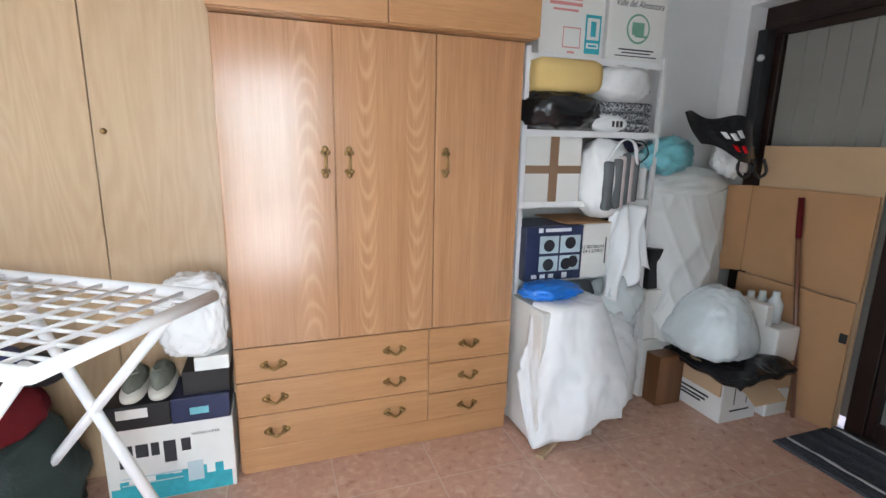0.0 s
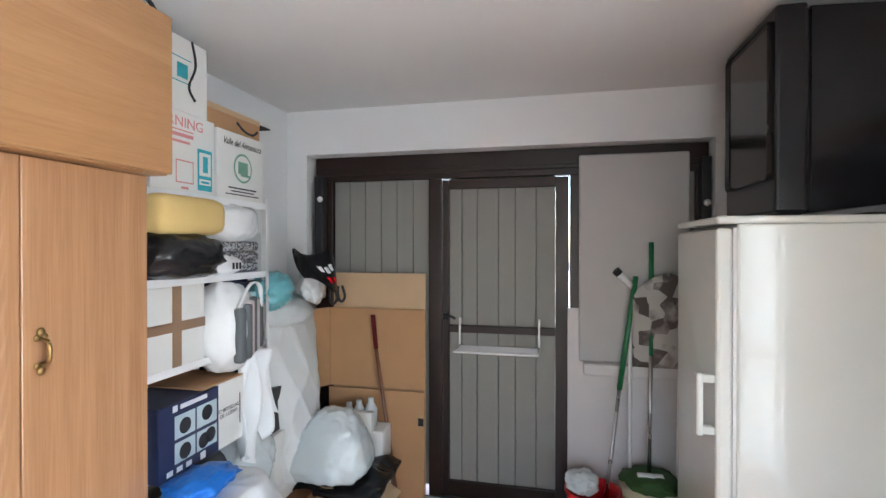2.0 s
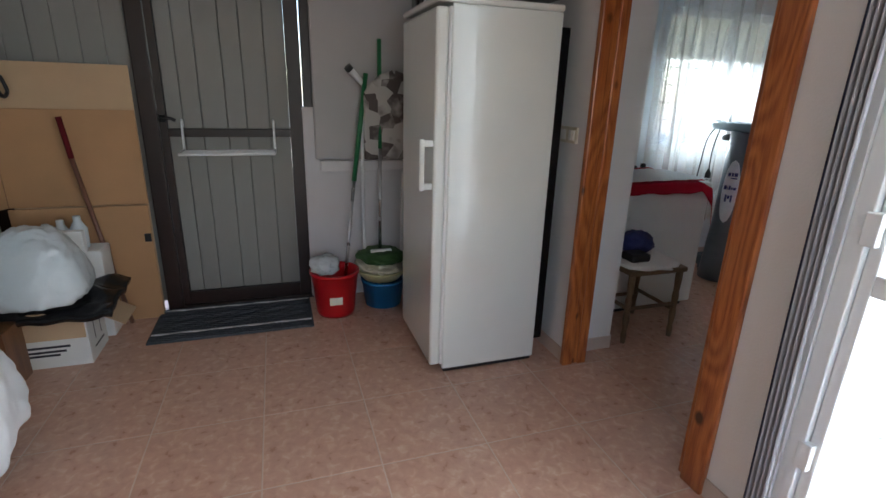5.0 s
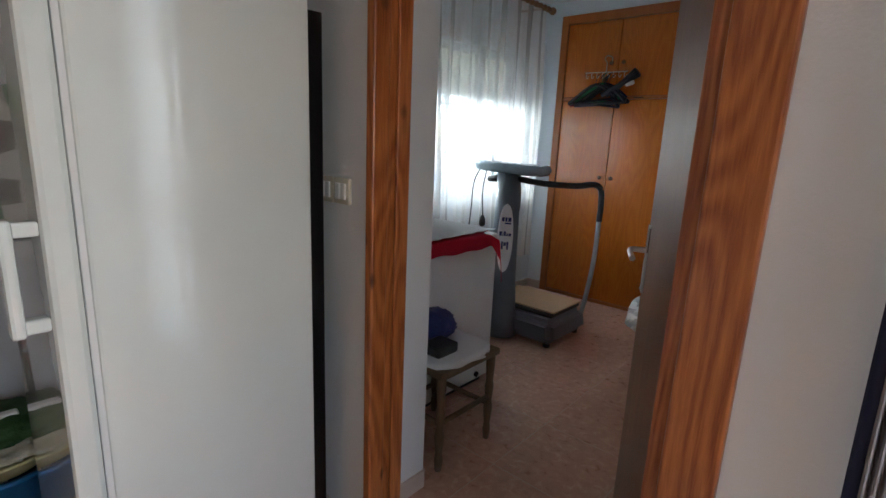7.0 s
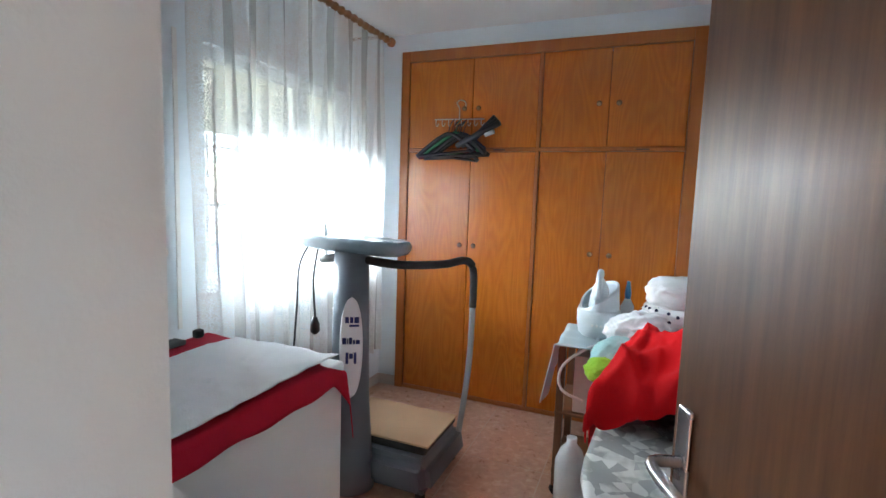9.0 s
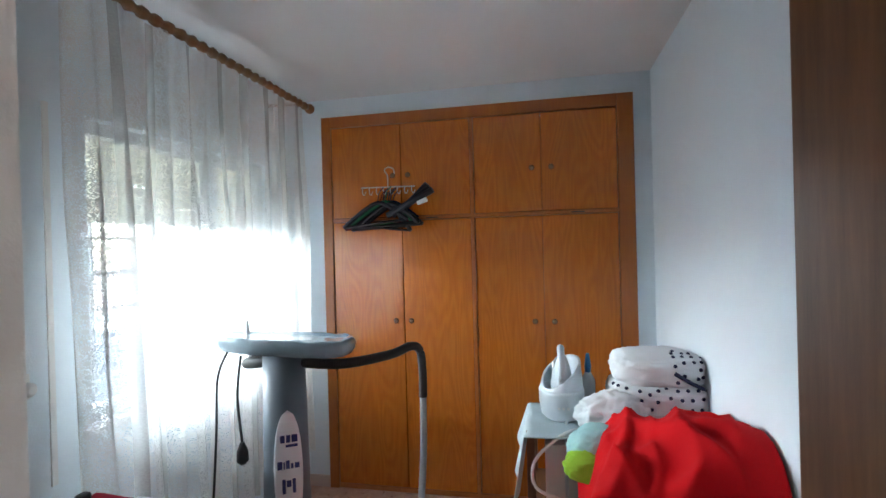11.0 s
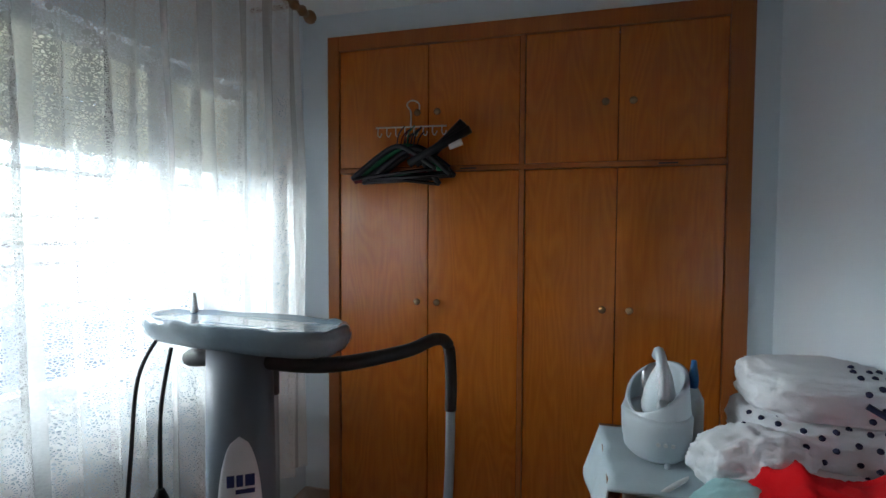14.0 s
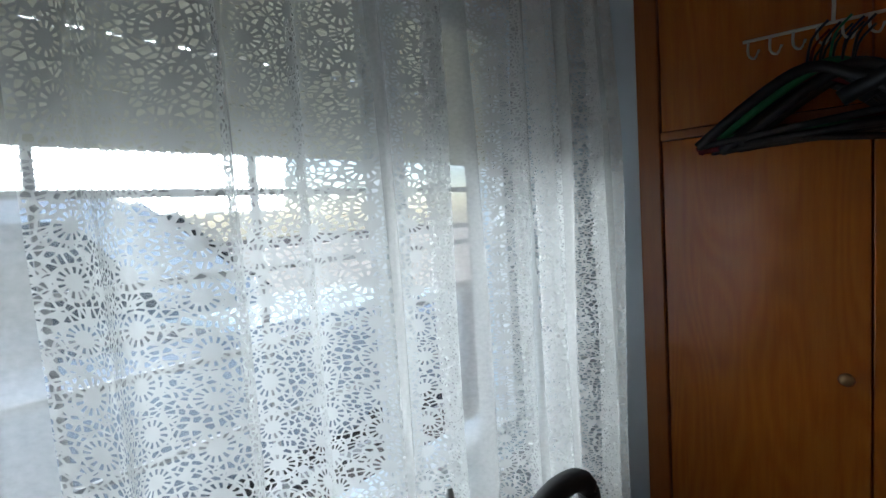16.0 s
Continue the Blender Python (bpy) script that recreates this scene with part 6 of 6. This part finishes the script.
tube(bm, spline([(2.86, -1.92, 1.20), (2.875, -1.87, 1.10), (2.85, -1.82, 0.9), (2.85, -1.79, 0.62)], 6), 0.005, 6)
tube(bm, spline([(2.77, -1.87, 1.19), (2.755, -1.82, 1.05), (2.695, -1.755, 0.90)], 5), 0.005, 6)
part("power_cable", bm, BLACK, vm)
bm = bmesh.new()
lathe(bm, 2.695, -1.755, [(0.008, 0.90), (0.02, 0.87), (0.022, 0.835), (0.008, 0.82)], 12)
part("plug", bm, BLACK, vm)
t = thing("white_feather_wand", (2.88, -2.25, 1.2), "small grey wand stuck behind the console", "stick")
bm = bmesh.new()
tube(bm, [(2.83, -2.02, 1.15), (2.85, -2.04, 1.24), (2.86, -2.05, 1.30)], [0.006, 0.013, 0.004])
part("wand", bm, WHITEM, t)

# ---- ironing trolley and laundry ----
tr = thing("wooden_trolley", (1.48, -2.5, 0), "dark wooden trolley with casters under the ironing things", "trolley")
for x, y in ((1.28, -2.72), (1.28, -2.34), (1.68, -2.72), (1.68, -2.34)):
    bx("post", (x - 0.018, x + 0.018, y - 0.018, y + 0.018, 0.05, 0.76), SAPELE, tr)
    bm = bmesh.new()
    lathe(bm, 0, 0, [(0.012, -0.014), (0.026, -0.012), (0.026, 0.012), (0.012, 0.014)], 14)
    bm.transform(pose(x, y, 0.026, 90, 0, 30))
    part("caster", bm, RUBBER, tr)
for z in (0.12, 0.42, 0.76):
    bx("tray", (1.26, 1.70, -2.74, -2.32, z, z + 0.018), SAPELE, tr)
bx("storage_box", (1.32, 1.62, -2.68, -2.34, 0.44, 0.72), WCARD, tr, "white box on the middle tray")
jg = thing("plastic_jug", (1.60, -2.30, 0), "translucent plastic water jug on the floor", "jug")
bm = bmesh.new()
lathe(bm, 1.60, -2.24, [(0.065, 0), (0.072, 0.02), (0.072, 0.24), (0.05, 0.30), (0.024, 0.33), (0.024, 0.36)], 18)
part("jug", bm, PBAG, jg)
t = thing("white_carrier_bag", (1.45, -1.95, 0), "white plastic carrier bag on the floor", "bag")
bm = bmesh.new()
lump(bm, (1.45, -1.92, 0.11), (0.12, 0.10, 0.13), 0.2, 90, 0.003)
part("bag", bm, WBAG, t)
t = thing("ironing_towel", (1.6, -2.4, 0.78), "pale blue towel hanging over the trolley edge", "towel")
bm = bmesh.new()
sheet(bm, lambda u, v: (1.40 + 0.30 * min(1, v * 2) + 0.045 * max(0, v - 0.5) * 2 + 0.012 * math.sin(u * 14) * v, -2.70 + 0.46 * u + 0.03 * v, 0.790 - 0.26 * max(0, v - 0.5) * 2 * (0.5 + 0.6 * u) + 0.004 * math.sin(u * 20)), 30, 24)
part("towel", bm, PALEBLUE, t, thick=0.005)
st = thing("steam_iron_station", (1.53, -2.52, 0.79), "white steam iron resting on its water tank", "iron")
bm = bmesh.new()
lathe(bm, 1.54, -2.52, [(0.085, 0.796), (0.10, 0.81), (0.108, 0.86), (0.110, 0.915), (0.104, 0.93), (0.06, 0.925)], 32, 0.95, 1.25)
part("tank", bm, IRONW, st, smooth=True)


def cradle_wall(u, v):
    a = 2 * math.pi * u
    rise = 0.02 + 0.125 * (0.5 + 0.5 * math.cos(a + 0.9)) ** 0.8
    lean = 1.0 - 0.10 * v
    return (1.54 + math.sin(a) * 0.100 * lean, -2.52 - math.cos(a) * 0.125 * lean, 0.915 + rise * v)


bm = bmesh.new()
sheet(bm, cradle_wall, 40, 8)
bmesh.ops.remove_doubles(bm, verts=bm.verts, dist=0.0005)
part("cradle", bm, IRONW, st, thick=0.012)
bm = bmesh.new()
lathe(bm, 0, 0, [(0.058, 0.0), (0.062, 0.02), (0.055, 0.07), (0.04, 0.12), (0.02, 0.16), (0.008, 0.175)], 24, 0.8, 0.9)
bm.transform(pose(1.54, -2.50, 0.925, -14, 0, 10))
part("iron_body", bm, IRONW, st, smooth=True)
bm = bmesh.new()
tube(bm, spline([(1.54, -2.44, 0.96), (1.54, -2.405, 1.0), (1.54, -2.415, 1.05), (1.54, -2.455, 1.10), (1.54, -2.50, 1.112), (1.54, -2.53, 1.09)], 5), 0.016)
part("iron_handle", bm, IRONW, st)
bm = bmesh.new()
lathe(bm, 0, 0, [(0.06, 0.0), (0.06, 0.006), (0.05, 0.008)], 24, 0.7, 1.0)
bm.transform(pose(1.54, -2.56, 1.0, -78, 0, 10))
part("soleplate", bm, CHROME, st, "steel soleplate")
for k in range(3):
    bm = bmesh.new()
    lathe(bm, 0, 0, [(0.006, 0), (0.006, 0.004)], 10)
    bm.transform(pose(1.515 + 0.02 * k, -2.3835, 0.865, -90, 0, 0))
    part("button", bm, SOCK, st)
bm = bmesh.new()
tube(bm, spline([(1.53, -2.46, 1.02), (1.525, -2.42, 0.85), (1.53, -2.29, 0.5), (1.50, -2.25, 0.35), (1.42, -2.22, 0.33)], 6), 0.008)
part("steam_hose", bm, IRONW, st)
bm = bmesh.new()
tube(bm, spline([(1.45, -2.40, 0.78), (1.55, -2.27, 0.79), (1.66, -2.22, 0.70), (1.66, -2.20, 0.60), (1.56, -2.19, 0.56)], 6), 0.007)
part("power_cable", bm, SOCK, st)
sp = thing("spray_bottle", (1.40, -2.63, 0.78), "clear spray bottle with a blue nozzle", "bottle")
bm = bmesh.new()
lathe(bm, 1.41, -2.63, [(0.03, 0.779), (0.033, 0.8), (0.033, 0.93), (0.014, 0.97)], 16)
part("bottle", bm, PBAG, sp)
bm = bmesh.new()
lathe(bm, 1.41, -2.63, [(0.014, 0.97), (0.016, 1.0), (0.012, 1.03), (0.008, 1.06)], 12)
part("nozzle", bm, BLUEP, sp)
bo_ = thing("ironing_board", (1.22, -1.9, 0), "ironing board with a grey leaf-patterned cover", "ironing board")
bm = bmesh.new()


def board(u, v):
    w = 0.19 * (1 if v < 0.6 else math.sqrt(max(0.02, 1 - ((v - 0.6) / 0.4) ** 2)))
    return (1.22 + 0.10 * v + (u - 0.5) * 2 * w, -2.20 + 1.15 * v, 0.70 + 0.006 * math.sin(v * 25 + u * 8))


sheet(bm, board, 16, 40)
part("cover", bm, LEAFC, bo_, thick=0.045)
for a, b in (((1.12, -2.0, 0.66), (1.20, -1.35, 0.0)), ((1.34, -1.4, 0.66), (1.22, -2.1, 0.0))):
    bm = bmesh.new()
    tube(bm, [a, b], 0.013)
    part("leg", bm, WHITEM, bo_)


def pile(name, c, size, mtl, label, seed, floor_z, crease=0.18, cat="laundry"):
    t = thing(name, (c[0], c[1], floor_z), label, cat)
    bm = bmesh.new()
    lump(bm, c, size, crease, seed, floor_z, sub=5)
    part("cloth", bm, mtl, t)
    return t


pile("grey_laundry", (1.22, -2.35, 0.80), (0.19, 0.18, 0.10), LILAC, "pale crumpled laundry under the dotted bag", 95, 0.715)
pile("white_laundry", (1.33, -2.30, 0.87), (0.15, 0.12, 0.10), SHEET, "crumpled white laundry beside the iron", 94, 0.79)
pile("aqua_towel", (1.40, -2.14, 0.79), (0.13, 0.10, 0.10), AQUA, "aqua cotton cloth under the red one", 96, 0.715, 0.08)
pile("lime_towel", (1.44, -2.08, 0.75), (0.11, 0.08, 0.07), LIME, "lime green cloth folded under the red one", 97, 0.715, 0.08)
pile("black_laundry", (1.18, -1.80, 0.745), (0.16, 0.24, 0.035), BLACK, "black garment on the board", 98, 0.715)
dt = thing("dotted_laundry_bag", (1.13, -2.44, 0.86), "white folded bedding with navy dots and a dark ribbon", "laundry")
spots = []
for z0, sz, sd in ((0.865, (0.20, 0.17, 0.085), 99), (0.985, (0.185, 0.16, 0.072), 101)):
    bm = bmesh.new()
    lump(bm, (1.14, -2.44, z0 + 0.065), sz, 0.07, sd, z0 - 0.01, sub=5, power=0.62)
    for v in bm.verts:
        plain = sd == 101 and v.co.x > 1.10
        if v.co.y > -2.40 and not plain and all((v.co - q).length > 0.036 for q in spots):
            spots.append(v.co.copy())
    part("folded_cloth", bm, SHEET, dt)
for p in spots:
    bm = bmesh.new()
    bmesh.ops.create_icosphere(bm, subdivisions=2, radius=0.008, matrix=Matrix.Translation(p))
    part("dot", bm, NAVY, dt)
bm = bmesh.new()
tube(bm, spline([(1.10, -2.28, 1.06), (1.05, -2.265, 1.03), (0.995, -2.285, 1.0)], 5), 0.016, 8, flat=0.5)
part("ribbon", bm, NAVY, dt, "navy ribbon")
rc = thing("red_garment", (1.2, -1.95, 0.75), "bright red cotton garment thrown over the laundry", "clothes")
bm = bmesh.new()


def redg(u, v):
    x = 1.62 - 0.64 * u
    y = -2.20 + 0.66 * v
    hump = 0.19 * math.exp(-((u - 0.85) ** 2) / 0.24 - ((v - 0.55) ** 2) / 0.25)
    run = u * 0.8 + v * 0.5
    wave = noise.noise((u * 2, v * 2, 9))
    z = 0.84 + hump + 0.030 * (1 - abs(math.sin(run * 7 + 2.2 * wave))) ** 2 + 0.022 * (1 - abs(math.sin(u * 8 - v * 3.5 + wave))) ** 3 + 0.05 * noise.noise((u * 3, v * 3.4, 9)) + 0.014 * noise.noise((u * 9, v * 8, 3)) + 0.010 * (1 - abs(math.sin(u * 17 + v * 6 + 3 * wave))) ** 2
    edge = max(0.0, 0.34 - u) / 0.34
    z -= 0.50 * edge ** 1.25 * max(0.1, 0.5 + 0.55 * math.sin(v * 4.2 + 0.2))
    x -= 0.13 * edge ** 2
    near = max(0.0, v - 0.82) / 0.18
    z -= 0.14 * near ** 2 * (1 - 0.4 * u)
    y -= 0.03 * near ** 2
    return (x, y, max(0.30, z))


sheet(bm, redg, 70, 60)
part("garment", bm, RED, rc, thick=0.006)
gg = thing("green_garment", (1.1, -1.6, 0.72), "bright green cotton garment hanging from the board", "clothes")
bm = bmesh.new()
sheet(bm, lambda u, v: (1.20 - 0.22 * u, -1.80 + 0.24 * v + 0.03 * math.sin(u * 7), 0.80 - 0.03 * max(0, v - 0.45) * 1.8 + 0.015 * math.sin(u * 12 + v * 4)), 30, 24)
part("garment", bm, GREEN, gg, thick=0.006)

# ---- outside the bedroom window ----
car = thing("parked_van", (6.2, -2.4, -0.2), "silver-blue parked van with dark windows on the street", "van")
bm = bmesh.new()
vs = box(bm, 5.3, 7.0, -5.2, 0.6, 0.05, 1.12)
for v in vs:
    if v.co.z > 1 and v.co.y < -4:
        v.co.z = 0.88
bmesh.ops.bevel(bm, geom=list(bm.edges), offset=0.12, segments=3, affect="EDGES")
part("body", bm, CARP, car)
bm = bmesh.new()
vs = box(bm, 5.36, 6.94, -3.35, 0.5, 1.10, 1.84)
for v in vs:
    if v.co.z > 1.5:
        v.co.x = 6.15 + (v.co.x - 6.15) * 0.84
        if v.co.y < -2:
            v.co.y = -2.55
bmesh.ops.bevel(bm, geom=list(bm.edges), offset=0.10, segments=3, affect="EDGES")
part("cabin", bm, CARP, car)
for y0, y1 in ((-2.62, -1.72), (-1.62, -0.7), (-0.6, 0.3)):
    bm = bmesh.new()
    vs = box(bm, 5.372, 5.392, y0, y1, 1.20, 1.68)
    for v in vs:
        if v.co.z > 1.5:
            v.co.x += 0.082
            if v.co.y < -2.5:
                v.co.y += 0.35
    part("side_window", bm, CARG, car)
bm = bmesh.new()
vs = box(bm, 5.55, 6.75, -3.36, -3.34, 1.18, 1.70)
for v in vs:
    if v.co.z > 1.5:
        v.co.y += 0.56
part("windscreen", bm, CARG, car)
bx("door_mirror", (5.18, 5.32, -2.78, -2.70, 1.16, 1.28), CARP, car, bevel=0.03)
for y in (-4.3, -0.4):
    bm = bmesh.new()
    lathe(bm, 0, 0, [(0.1, -0.1), (0.31, -0.1), (0.33, 0), (0.31, 0.1), (0.1, 0.1)], 24)
    bm.transform(pose(5.42, y, 0.13, 0, 90, 0))
    part("wheel", bm, RUBBER, car)
structure("garden_wall", [(10.5, 10.8, -30, 30, -0.2, 1.15)], STUCCO, "pale stucco boundary wall across the street", "wall")

# ---- floor tiles, last ----
tile_bm = bmesh.new()
box(tile_bm, -0.2205, 0.2205, -0.2205, 0.2205, -0.006, 0.0, 0.0015)
tile_me = bpy.data.meshes.new("tile")
tile_bm.to_mesh(tile_me)
tile_bm.free()
tile_me.materials.append(TILE)
for i in range(-9, 5):
    for j in range(-10, 6):
        x, y = 1.77 + 0.4465 * (i - 0.5), 1.07 + 0.4465 * (j - 0.5)
        if not (-2.4 < x < 3.4 and -3.5 < y < 3.3) or (x < 0.6 and y < -0.35):
            continue
        o = new("tile", tile_me)
        o.location = (x, y, 0.0)
        o.parent = floor
